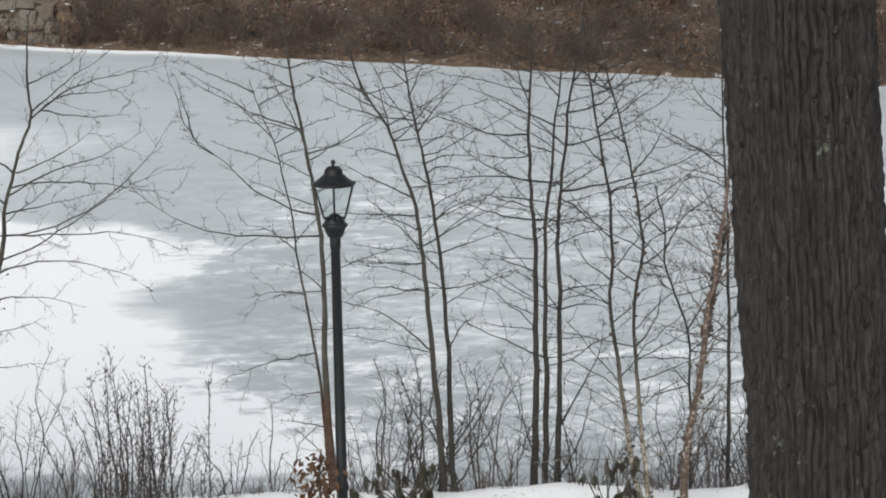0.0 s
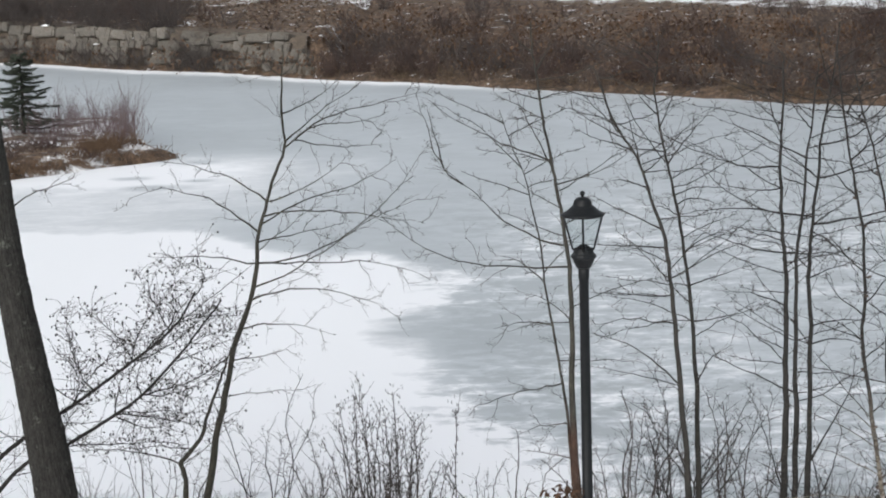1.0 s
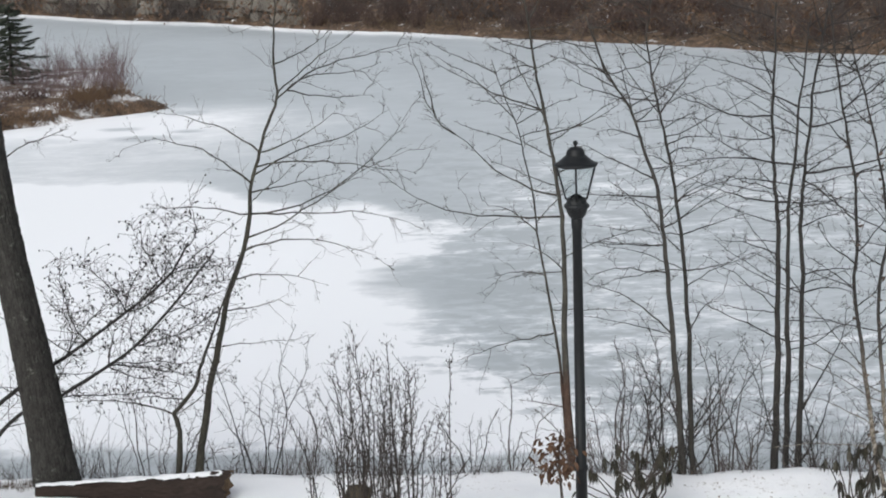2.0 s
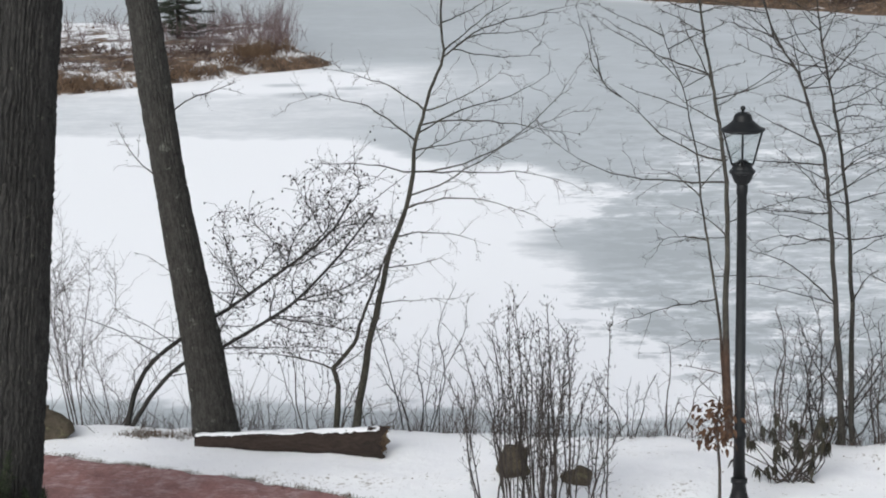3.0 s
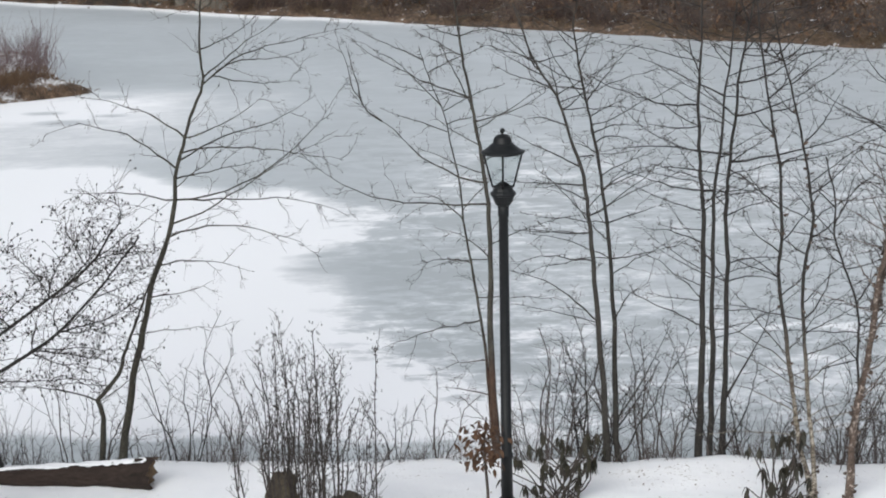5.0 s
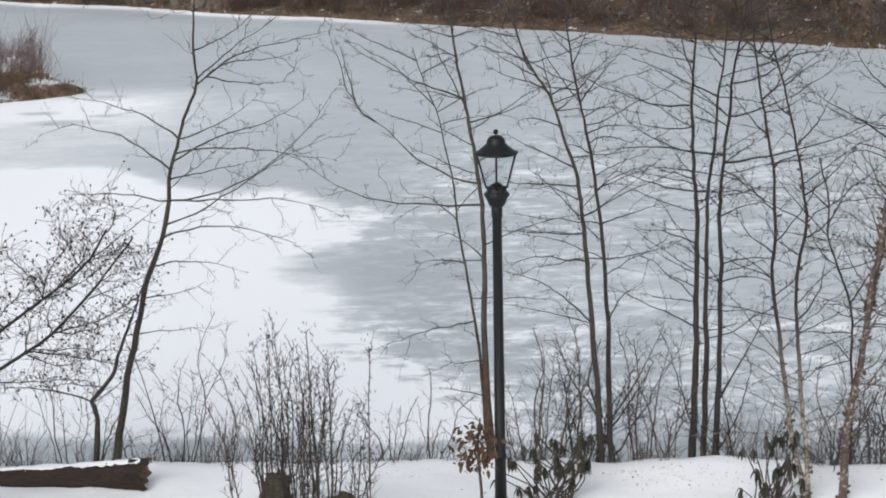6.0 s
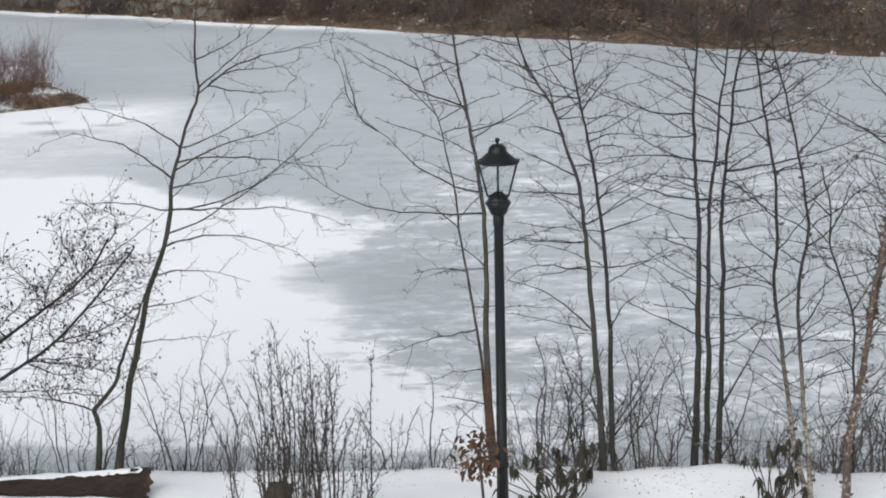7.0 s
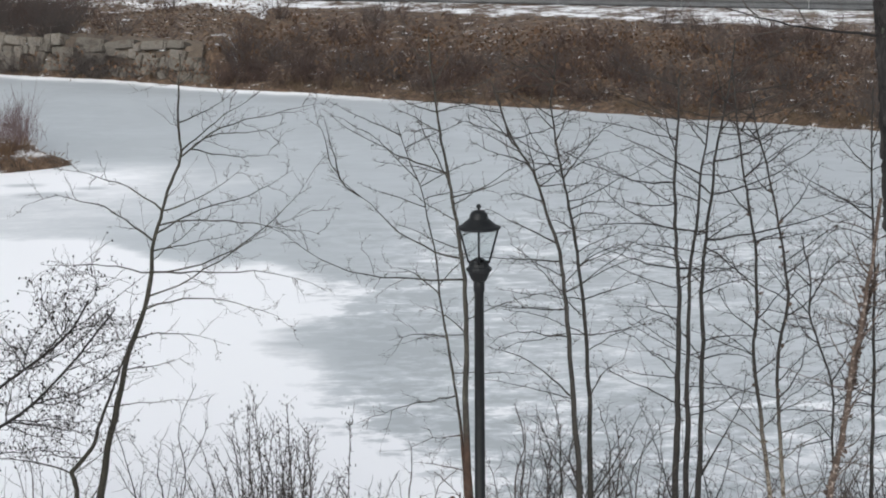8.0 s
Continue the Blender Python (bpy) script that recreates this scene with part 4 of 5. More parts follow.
trunk_limb(tree, rng, (-0.38, -0.05, 2.30), 150, 125, 105, 0.58, 0.007, BARK_GREY, 7)
trunk_limb(tree, rng, (-0.22, -0.05, 2.9), 35, 12, 20, 0.6, 0.007, BARK_GREY, 7)


# ---- the lamp post ----
def lamp_post(at):
    lamp = thing("lamp_post", at, "black lantern lamp post with four glass panes on a concrete footing", "lamp post")
    g = Geo()
    g.lathe([(0.17, -0.12), (0.17, 0.05), (0.16, 0.075)], 28)
    part("footing", g, CONCRETE, lamp, "pale round concrete footing")
    g = Geo()
    g.lathe([(0.115, 0.075), (0.115, 0.10), (0.105, 0.12), (0.075, 0.17), (0.058, 0.24), (0.052, 0.29), (0.064, 0.30), (0.064, 0.33), (0.05, 0.345)], 28)
    part("base", g, PAINT, lamp)
    g = Geo()
    g.lathe([(0.046, 0.34), (0.044, 0.66), (0.052, 0.67), (0.052, 0.70), (0.042, 0.71), (0.036, 2.57), (0.042, 2.58), (0.042, 2.655), (0.038, 2.66), (0.038, 2.69)], 28)
    part("post", g, PAINT, lamp)
    g = Geo()
    g.lathe([(0.04, 2.655), (0.057, 2.665), (0.074, 2.70), (0.086, 2.735), (0.097, 2.738), (0.098, 2.754), (0.092, 2.764), (0.079, 2.774), (0.072, 2.796), (0.05, 2.802), (0.044, 2.826), (0.022, 2.84)], 12)
    part("holder", g, PAINT, lamp, "faceted black lantern cup", smooth=False)
    turn = radians(90)
    low, high, zl, zh = 0.078, 0.146, 2.80, 3.062
    corner = [Vector((math.cos(turn + i * math.pi / 2), math.sin(turn + i * math.pi / 2), 0)) for i in range(4)]
    for c in corner:
        g = Geo()
        g.tube([c * low + Vector((0, 0, zl)), c * high + Vector((0, 0, zh))], [0.0075, 0.0085], 6)
        part("rib", g, PAINT, lamp)
    for size, zz, name in ((high, zh, "top_frame"), (low, zl + 0.004, "bottom_frame")):
        g = Geo()
        for i in range(4):
            a, b = corner[i], corner[(i + 1) % 4]
            g.tube([a * size + Vector((0, 0, zz)), b * size + Vector((0, 0, zz))], [0.009, 0.009], 6)
        part(name, g, PAINT, lamp)
    for i in range(4):
        a, b = corner[i], corner[(i + 1) % 4]
        n = ((a + b) / 2).normalized() * 0.002
        g = Geo()
        q = [a * low * 0.97 + Vector((0, 0, zl)), b * low * 0.97 + Vector((0, 0, zl)), b * high * 0.97 + Vector((0, 0, zh)), a * high * 0.97 + Vector((0, 0, zh))]
        g.v = [p - n for p in q] + [p + n for p in q]
        g.f = [(3, 2, 1, 0), (4, 5, 6, 7), (0, 1, 5, 4), (1, 2, 6, 5), (2, 3, 7, 6), (3, 0, 4, 7)]
        pane = part("pane", g, glass, lamp, "clear glass pane", smooth=False)
        pane.visible_shadow = False
    g = Geo()
    g.lathe([(0.15, 3.056), (0.166, 3.064), (0.166, 3.074), (0.142, 3.083), (0.116, 3.101), (0.094, 3.122), (0.080, 3.134), (0.072, 3.137), (0.070, 3.158), (0.062, 3.178), (0.044, 3.195), (0.018, 3.203)], 32)
    part("cap", g, PAINT, lamp, "domed black cap with a drooping brim")
    g = Geo()
    g.lathe([(0.008, 3.195), (0.008, 3.212), (0.017, 3.22), (0.02, 3.23), (0.016, 3.242), (0.006, 3.249)], 14)
    part("finial", g, PAINT, lamp)


lamp_post((-0.10, 16.73, 0.0))


# ---- shrubs and small plants on the near bank ----
def bush(name, at, stems, tall, foot, spread, label, seed, mat=BUSH_STEM, radius=0.006, shoots=5, shoot=0.2, heads=False, lift=0.5, group="shrubs along the bank", curve=0.1, clumps=0):
    """Many stems from one foot, each a part, with fine side shoots."""
    rng = random.Random(seed)
    gz = height(*at)
    ob = thing(name, (*at, gz), label, "shrub", group)
    fine = Geo()
    for k in range(stems):
        a, r = rng.uniform(0, 2 * math.pi), math.sqrt(rng.random())
        base = Vector((math.cos(a) * r * foot, math.sin(a) * r * foot * 0.6, -0.05))
        h = tall * rng.uniform(0.45, 1.0) * (1 - 0.25 * r)
        out = Vector((math.cos(a) * spread * r, math.sin(a) * spread * r * 0.7, 0)) + Vector((rng.gauss(0, 0.08), rng.gauss(0, 0.06), 0)) * spread
        w = Vector((rng.gauss(0, curve), rng.gauss(0, curve), 0)) * h * 0.5
        if clumps:
            c = (k % clumps + 0.5) / clumps * 2 - 1
            base = Vector((c * foot * 0.9 + rng.gauss(0, 0.08), rng.gauss(0, 0.14), -0.05))
            out = Vector((rng.gauss(0, 0.11) + 0.10 * c, rng.gauss(0, 0.1), 0))
            w = w * 0.5 + out * 0.3
            h = tall * rng.uniform(0.5, 1.0) * (1 - 0.12 * abs(c))
        line = bez([base, base + out * 0.28 + w * 0.6 + Vector((0, 0, h * 0.4)), base + out * 0.62 - w * 0.2 + Vector((0, 0, h * 0.72)), base + out + w * 0.4 + Vector((0, 0, h))], 14)
        line = [line[0]] + [p + Vector((rng.gauss(0, 0.005), rng.gauss(0, 0.005), 0)) for p in line[1:]]
        geo = Geo()
        rr = radius * rng.uniform(0.6, 1.3)
        geo.tube(line, [rr * (1 - 0.68 * i / 13) * rng.uniform(0.85, 1.2) for i in range(14)], 5)
        part("stem", geo, mat, ob)
        twigs(fine, rng, line, shoots, shoot, radius * 0.46, lift, 1, 0.2)
        spurs(fine, rng, line, int((20 if clumps else 7) * h))
        if heads:
            for _ in range(7):
                p = line[-1] + Vector((rng.gauss(0, 0.03), rng.gauss(0, 0.03), rng.gauss(-0.01, 0.04)))
                fine.tube([p, p + Vector((0, 0, 0.02))], [0.003, 0.0025], 4)
            for _ in range(9):
                p = line[rng.randrange(4, 14)] + Vector((rng.gauss(0, 0.04), rng.gauss(0, 0.04), rng.gauss(0, 0.04)))
                fine.tube([p, p + Vector((rng.uniform(-0.01, 0.01), 0, 0.022))], [0.003, 0.0036], 4)
    tagged(part("twig_growth", fine, mat, ob, "fine bare side shoots"), kind="stuff")
    return ob


bush("twiggy_bush", (-1.62, 16.6), 50, 1.95, 0.41, 0.16, "dense upright leafless bush with dry seed heads beside the path", 51, BUSH_STEM, 0.0070, 12, 0.32, True, 0.5, curve=0.11, clumps=7)
# at, stems, height, foot, spread
for i, (x, y, n, tall, foot, spread, shoots, shoot) in enumerate((
        (-6.0, 18.85, 8, 2.8, 0.12, 1.25, 44, 0.36), (-5.7, 18.9, 6, 1.8, 0.1, 0.9, 26, 0.32), (-7.2, 18.8, 9, 2.8, 0.25, 1.2, 44, 0.36), (-6.6, 18.95, 6, 1.9, 0.2, 0.8, 30, 0.34),
        (-4.42, 18.95, 5, 0.6, 0.15, 0.25, 8, 0.2), (-3.85, 18.95, 8, 1.25, 0.22, 0.3, 12, 0.25), (-3.3, 19.0, 4, 0.7, 0.15, 0.2, 8, 0.2), (-2.9, 18.9, 8, 1.6, 0.2, 0.5, 16, 0.26),
        (-2.45, 18.95, 4, 0.9, 0.25, 0.3, 8, 0.2), (-1.9, 18.9, 7, 1.0, 0.3, 0.3, 8, 0.2), (-1.05, 18.85, 4, 1.05, 0.08, 0.3, 7, 0.22), (-0.72, 18.85, 4, 1.05, 0.07, 0.35, 7, 0.2),
        (0.25, 18.85, 11, 1.35, 0.3, 0.5, 16, 0.3), (0.62, 18.95, 10, 1.85, 0.2, 0.7, 20, 0.3), (1.12, 18.9, 10, 1.9, 0.14, 0.7, 20, 0.3), (1.45, 19.05, 9, 1.7, 0.15, 0.45, 12, 0.26),
        (2.05, 19.05, 11, 1.5, 0.15, 0.6, 18, 0.28), (2.75, 18.9, 13, 1.5, 0.15, 0.6, 18, 0.28), (3.12, 18.85, 19, 1.3, 0.25, 0.6, 18, 0.26), (3.6, 18.9, 12, 1.1, 0.25, 0.5, 14, 0.24))):
    bush("bare_shrub", (x, y), n, tall, foot, spread, "thin bare shrub stems rooted at the pond's edge", 60 + i, (GREY_TWIG, DARK_BARK, TWIG)[i % 3] if i > 3 else GREY_TWIG, 0.0072 if i > 11 else 0.006 if i > 3 else 0.0052, max(4, int(shoots * (0.6 if i > 3 else 0.9))), shoot * 1.5, False, 0.15, curve=0.14)


def evergreen(name, at, n, tall, spread, label, seed, leaf=0.072):
    """A small rhododendron: forked stems that end in whorls of long hanging leaves."""
    rng = random.Random(seed)
    gz = height(*at)
    ob = thing(name, (*at, gz), label, "shrub", "evergreen shrubs")
    foliage = Geo()
    for _ in range(n):
        a, r = rng.uniform(0, 2 * math.pi), math.sqrt(rng.random())
        top = Vector((math.cos(a) * r * spread, math.sin(a) * r * spread * 0.6, 0.06 + tall * rng.uniform(0.05, 0.95) * (1 - 0.25 * r)))
        line = bez([Vector((rng.gauss(0, 0.10), rng.gauss(0, 0.05), -0.05)), top * 0.5 + Vector((rng.gauss(0, 0.05), 0, -0.03)), top], 6)
        geo = Geo()
        geo.tube(line, [0.0075, 0.0068, 0.006, 0.0055, 0.005, 0.004], 5)
        part("stem", geo, TWIG, ob)
        for k in range(rng.randrange(6, 10)):
            b = k * 2.4 + rng.uniform(-0.3, 0.3)
            ln = leaf * rng.uniform(0.6, 1.15)
            foliage.leaf(top + Vector((0, 0, rng.uniform(-0.04, 0.01))), (math.cos(b) * 0.8, math.sin(b) * 0.8, rng.uniform(-3.2, -0.3)), ln, ln * rng.uniform(0.34, 0.46), 0.6, rng.uniform(-0.6, 0.6))
    tagged(part("foliage", foliage, GREEN_LEAF, ob, "drooping dark green leathery leaves"), kind="stuff")


evergreen("rhododendron", (0.32, 17.62), 27, 0.62, 0.47, "low rhododendron with drooping dark green leaves in the snow", 81)
evergreen("rhododendron", (0.42, 18.35), 14, 0.42, 0.5, "small rhododendron with curled dark leaves", 82, 0.066)
evergreen("rhododendron", (2.1, 17.5), 27, 0.74, 0.28, "compact rhododendron with upright dark green leaves", 83)


def oak_sapling(at, tall, label, seed):
    rng = random.Random(seed)
    ob = thing("oak_sapling", (*at, height(*at)), label, "sapling")
    geo = Geo()
    line = bez([Vector((0, 0, -0.05)), Vector((0.015, 0, tall * 0.4)), Vector((-0.01, 0, tall * 0.75)), Vector((0.01, 0, tall))], 9)
    geo.tube(line, [0.016 - 0.0012 * i for i in range(9)], 6)
    part("stem", geo, TWIG, ob)
    g = Geo()
    for _ in range(150):
        p = Vector((rng.gauss(-0.03, 0.075), rng.gauss(0, 0.06), tall * rng.uniform(0.62, 0.98)))
        g.leaf(p, (rng.uniform(-1, 1), rng.uniform(-1, 1), rng.uniform(-1.2, 0.3)), rng.uniform(0.035, 0.07), rng.uniform(0.022, 0.04), 0.4, rng.uniform(-1, 1))
    tagged(part("foliage", g, WITHERED, ob, "withered orange-brown leaves"), kind="stuff")


oak_sapling((-0.26, 16.5), 1.08, "young oak sapling keeping its withered orange leaves", 91)


def yew(at, wide, tall, label, seed):
    rng = random.Random(seed)
    ob = thing("yew_bush", (*at, height(*at)), label, "shrub")
    g = Geo()
    for _ in range(56):
        a, r = rng.uniform(0, 2 * math.pi), math.sqrt(rng.random())
        top = Vector((math.cos(a) * r * wide, math.sin(a) * r * 0.45, tall * rng.uniform(0.35, 1.0) * (1 - 0.35 * r)))
        line = bez([Vector((rng.gauss(0, 0.1), 0, -0.05)), top * 0.55 + Vector((0, 0, -0.06)), top], 9)
        geo = Geo()
        geo.tube(line, [0.009 - 0.0008 * i for i in range(9)], 5)
        part("branch", geo, TWIG, ob)
        for i in range(3, 9):
            for _ in range(60):
                t = (line[i] - line[i - 1]).normalized()
                p = line[i - 1].lerp(line[i], rng.random())
                g.blade(p, t * 0.8 + Vector((rng.gauss(0, 0.7), rng.gauss(0, 0.7), rng.gauss(0, 0.5))), rng.uniform(0.035, 0.075), 0.0032)
    tagged(part("needles", g, NEEDLES, ob, "dark green needles"), kind="stuff")


yew((-6.2, 14.55), 0.45, 2.0, "tall dark yew bush at the foot of the thick trunk", 95)
yew((-5.55, 14.5), 0.45, 1.75, "dark yew bush growing before the thick trunk", 97)
yew((-4.98, 14.6), 0.5, 1.05, "low dark yew bush beside the path", 96)


# ---- log and stones ----
def fallen_log():
    a, b = Vector((-4.78, 18.26, 0.03)), Vector((-3.1, 18.06, 0.12))
    log = thing("log", (*a.xy, 0), "fallen log of wet dark bark with snow along its top", "log")
    o = Vector((a.x, a.y, 0))
    rng = random.Random(5)
    geo, n, sides = Geo(), 64, 26
    for i in range(n):
        u = i / (n - 1)
        c, r = a.lerp(b, u) - o, 0.058 + 0.07 * u + 0.012 * smooth(0.85, 1.0, u)
        for k in range(sides):
            t = 2 * math.pi * k / sides
            rr = r * (1 + 0.14 * noise.noise(Vector((u * 9, math.cos(t) * 2, math.sin(t) * 2))) + 0.09 * noise.noise(Vector((u * 30, math.cos(t) * 7, math.sin(t) * 7))))
            jag = (0.10 * noise.noise(Vector((math.cos(t) * 3, math.sin(t) * 3, 7))) + 0.03 * rng.random()) * smooth(0.93, 1.0, u)
            geo.v.append(c + Vector((jag, math.cos(t) * rr, math.sin(t) * rr)))
    for i in range(n - 1):
        for k in range(sides):
            p, q = i * sides + k, i * sides + (k + 1) % sides
            geo.f.append((p, p + sides, q + sides, q))
    geo.f.append(tuple(range(sides)))
    part("bark", geo, LOG_BARK, log)
    end, c = Geo(), b - o
    for ring in range(6):
        for k in range(sides):
            t = 2 * math.pi * k / sides
            rr = 0.138 * (1 - ring / 6)
            if ring == 0:
                end.v.append(geo.v[(n - 1) * sides + k] * 1.0)
                continue
            end.v.append(c + Vector((-0.03 + 0.06 * noise.noise(Vector((math.cos(t) * rr * 30, math.sin(t) * rr * 30, 3))), math.cos(t) * rr, math.sin(t) * rr)))
    for ring in range(5):
        for k in range(sides):
            p, q = ring * sides + k, ring * sides + (k + 1) % sides
            end.f.append((p, q, q + sides, p + sides))
    end.f.append(tuple(5 * sides + k for k in range(sides)))
    part("broken_end", end, CUT_WOOD, log, "splintered pale broken end")
    cap, m = Geo(), 8
    for i in range(n):
        u = i / (n - 1) * 0.985
        c, r = a.lerp(b, u) - o, 0.062 + 0.072 * u
        for k in range(m + 1):
            t = radians(52 + (64 + 13 * noise.noise(Vector((u * 9, 2, 0))) + 13 * noise.noise(Vector((u * 47, 5, 0)))) * k / m + 8 * noise.noise(Vector((u * 31, 0, 0))))
            rr = r + 0.015 * math.sin(math.pi * k / m) * (0.7 + 1.4 * noise.noise(Vector((u * 12, k * 0.5, 4)))) - 0.004
            cap.v.append(c + Vector((0, math.cos(t) * rr, math.sin(t) * rr)))
    for i in range(n - 1):
        for k in range(m):
            p = i * (m + 1) + k
            cap.f.append((p, p + 1, p + m + 2, p + m + 1)[::-1])
    part("snow_cap", cap, SNOW, log, "strip of fresh snow")


fallen_log()


def stone(at, size, label, seed, name="stone", turn=0.0):
    g = Geo()
    rock(g, size, seed, 0.5, 4)
    ob = tagged(part(name, g, BOULDER), label, "stone", "stones by the path")
    ob.matrix_world = pose(at[0], at[1], height(*at) + size[2] * 0.35, 0, 0, turn)


stone((-6.72, 18.45), (0.68, 0.33, 0.38), "large brown boulder beside the thick trunk", 1.0, "boulder")
stone((-1.95, 17.68), (0.13, 0.10, 0.19), "upright mossy brown stone in the snow", 2.0)
stone((-1.42, 17.55), (0.13, 0.10, 0.085), "flat mossy brown stone in the snow", 3.0)


def tufts(name, label, spots, seed, blades, tall, mat, kind_name="grass"):
    rng = random.Random(seed)
    g = Geo()
    for x, y in spots:
        z = height(x, y)
        for _ in range(rng.randrange(blades // 2, blades + 1)):
            g.blade((x + rng.gauss(0, 0.03), y + rng.gauss(0, 0.02), z - 0.01), (rng.gauss(0, 0.5), rng.gauss(0, 0.4), 1), tall * rng.uniform(0.4, 1.0), 0.003)
    tagged(part(name, g, mat), label, kind_name, kind="stuff")


rng = random.Random(101)
spots = [(x, path_far(x) + rng.gauss(0.01, 0.03)) for x in (rng.uniform(-8.5, 3.5) for _ in range(1100)) if noise.noise(Vector((x * 1.7, 3, 0))) > -0.3]
tufts("path_edge_grass", "dead grass showing along the edge of the path", spots, 102, 12, 0.05, DRY_GRASS)
spots = [(rng.gauss(-5.2, 0.16), rng.gauss(18.5, 0.05)) for _ in range(50)]
tufts("lawn_grass", "tuft of dead olive grass at the foot of the leaning trunk", spots, 104, 12, 0.09, DRY_GRASS)
spots = [(x, bank_edge(x) + rng.uniform(-0.05, 0.45)) for x in (rng.uniform(-9, 5) for _ in range(620))]
tufts("bank_grass", "dead stalks and grass along the pond's edge", spots, 103, 6, 0.30, GREY_TWIG)


# ---- the tongue of land and the far bank ----
def thicket(name, label, spots, seed, stems, tall, spread, mat, width=0.007, shoots=2):
    """Bare brush too fine to count."""
    rng = random.Random(seed)
    g = Geo()
    for x, y in spots:
        z = height(x, y)
        size = rng.uniform(0.6, 1.25)
        for _ in range(int(stems * rng.uniform(0.6, 1.3))):
            d = Vector((rng.gauss(0, spread), rng.gauss(0, spread), 1)).normalized()
            ln = tall * size * rng.uniform(0.45, 1.0)
            p = Vector((x + rng.gauss(0, 0.12), y + rng.gauss(0, 0.12), z - 0.03))
            q = p + d * ln * 0.6 + Vector((rng.gauss(0, 0.05), rng.gauss(0, 0.05), 0))
            e = q + (d + Vector((rng.gauss(0, 0.3), rng.gauss(0, 0.3), -0.1))).normalized() * ln * 0.4
            g.tube([p, q, e], [width, width * 0.75, width * 0.4], 3, False)
            for _ in range(shoots):
                s = p.lerp(q, rng.uniform(0.3, 1.0))
                g.blade(s, d + Vector((rng.gauss(0, 0.7), rng.gauss(0, 0.7), 0)), ln * rng.uniform(0.2, 0.5), width * 0.6)
    return tagged(part(name, g, mat), label, "brush", kind="stuff")


rng = random.Random(109)
low = [(x, bank_edge(x) + rng.uniform(0.0, 0.35)) for x in ([rng.uniform(-3.2, -2.0) for _ in range(7)] + [rng.uniform(-7.5, -4.0) for _ in range(14)] + [rng.gauss(0.3, 0.3) for _ in range(9)] + [rng.uniform(1.0, 3.6) for _ in range(16)])]
thicket("bank_brush", "thin grey-brown brush along the pond's edge", low, 108, 8, 0.7, 0.32, GREY_TWIG, 0.003, 4)
rng = random.Random(111)
red, grey, grass = [], [], []
for _ in range(1750):
    x = rng.uniform(-26, 22)
    d = 0.15 + 10.8 * rng.random() ** 1.2
    y = shore(x) + d
    patch = noise.noise(Vector((x * 0.3, y * 0.3, 11)))
    if x < -6.9 and (d < 2.2 or (rng.random() < 0.86 and x > -11.8)):
        continue
    if patch < (-0.08 if d > 4.0 else -0.2) and d > 1.2:
        continue
    if d > 4.6 and rng.random() < (0.72 if x < 1.0 else 0.3 if x < 5.0 else 0.05):
        continue
    (red if patch + rng.gauss(0, 0.15) > 0.0 else grey).append((x, y))
thicket("far_bank_brush", "dense reddish bare brush on the far bank", red, 112, 16, 1.05, 0.55, RED_TWIG)
thicket("far_bank_brush", "grey-brown bare brush on the far bank", grey, 113, 17, 0.95, 0.55, GREY_TWIG)
grass = [(x, shore(x) + rng.uniform(-0.05, 0.7)) for x in (rng.uniform(-24, 20) for _ in range(520)) if noise.noise(Vector((x * 0.9, 2, 0))) > -0.12]
thicket("far_bank_grass", "tan dead grass along the far shoreline", grass, 114, 9, 0.3, 0.6, DRY_GRASS, 0.008, 1)
front = [(x, y) for x, y in ((-9.95 + rng.uniform(-1.2, 0.1), 58.2), *((rng.choice((rng.gauss(-10.6, 0.35), rng.uniform(-14.5, -7.4), rng.uniform(-17, -12))), 0) for _ in range(200))) for y in (shore(x) + rng.uniform(0.0, 0.8),)]
thicket("wall_foot_brush", "dark bare brush hanging before the stone wall", front, 115, 11, 0.8, 0.6, GREY_TWIG, 0.007)
over = [(rng.uniform(-19, -11.6), 0) for _ in range(110)]
thicket("wall_top_brush", "dark tall bare brush above the stone wall", [(x, shore(x) + 0.9 + 6.0 * rng.random() ** 1.6) for x, _ in over], 116, 18, 1.2, 0.6, GREY_TWIG, 0.008)

spit = []
for _ in range(1900):
    x, y = rng.uniform(-17, -8.2), rng.uniform(40.2, 49)
    if spit_height(x, y) > -0.68:
        spit.append((x, y))
rim_spots = [p for p in spit if p[0] < -9.35 and spit_height(*p) < -0.46 and p[1] < 45.4 - 0.15 * (p[0] + 9) and noise.noise(Vector((p[0] * 0.8, 7, 0))) > -0.22]
thicket("spit_grass", "tan and russet tufts of dead grass on the tongue of land", rim_spots[:420], 121, 20, 0.36, 0.5, TAN_GRASS, 0.007, 1)
tip = [(x, y) for x, y in spit if x > -9.3]
thicket("spit_tip_grass", "low tan dead grass on the tip of the land", tip[:90], 124, 12, 0.16, 0.9, TAN_GRASS, 0.007, 1)
thicket("spit_brush", "low dark brush and leaves on the tongue of land", [p for p in spit if p[0] < -9.5 and p[1] < 45.0 and noise.noise(Vector((p[0] * 1.1, p[1] * 1.1, 3))) > (-0.22 if p[0] > -12 else 0.05)][:115], 122, 12, 0.32, 0.9, RED_TWIG, 0.008)
end = [p for p in spit if -11.2 < p[0] < -9.35 and 44.4 < p[1] < 46.6]
thicket("spit_brush", "reddish brush near the end of the tongue of land", end[:26], 126, 11, 0.6, 0.4, PINK_TWIG, 0.005, 4)
end = [p for p in spit if -10.4 < p[0] < -9.2 and 43.3 < p[1] < 45.0]
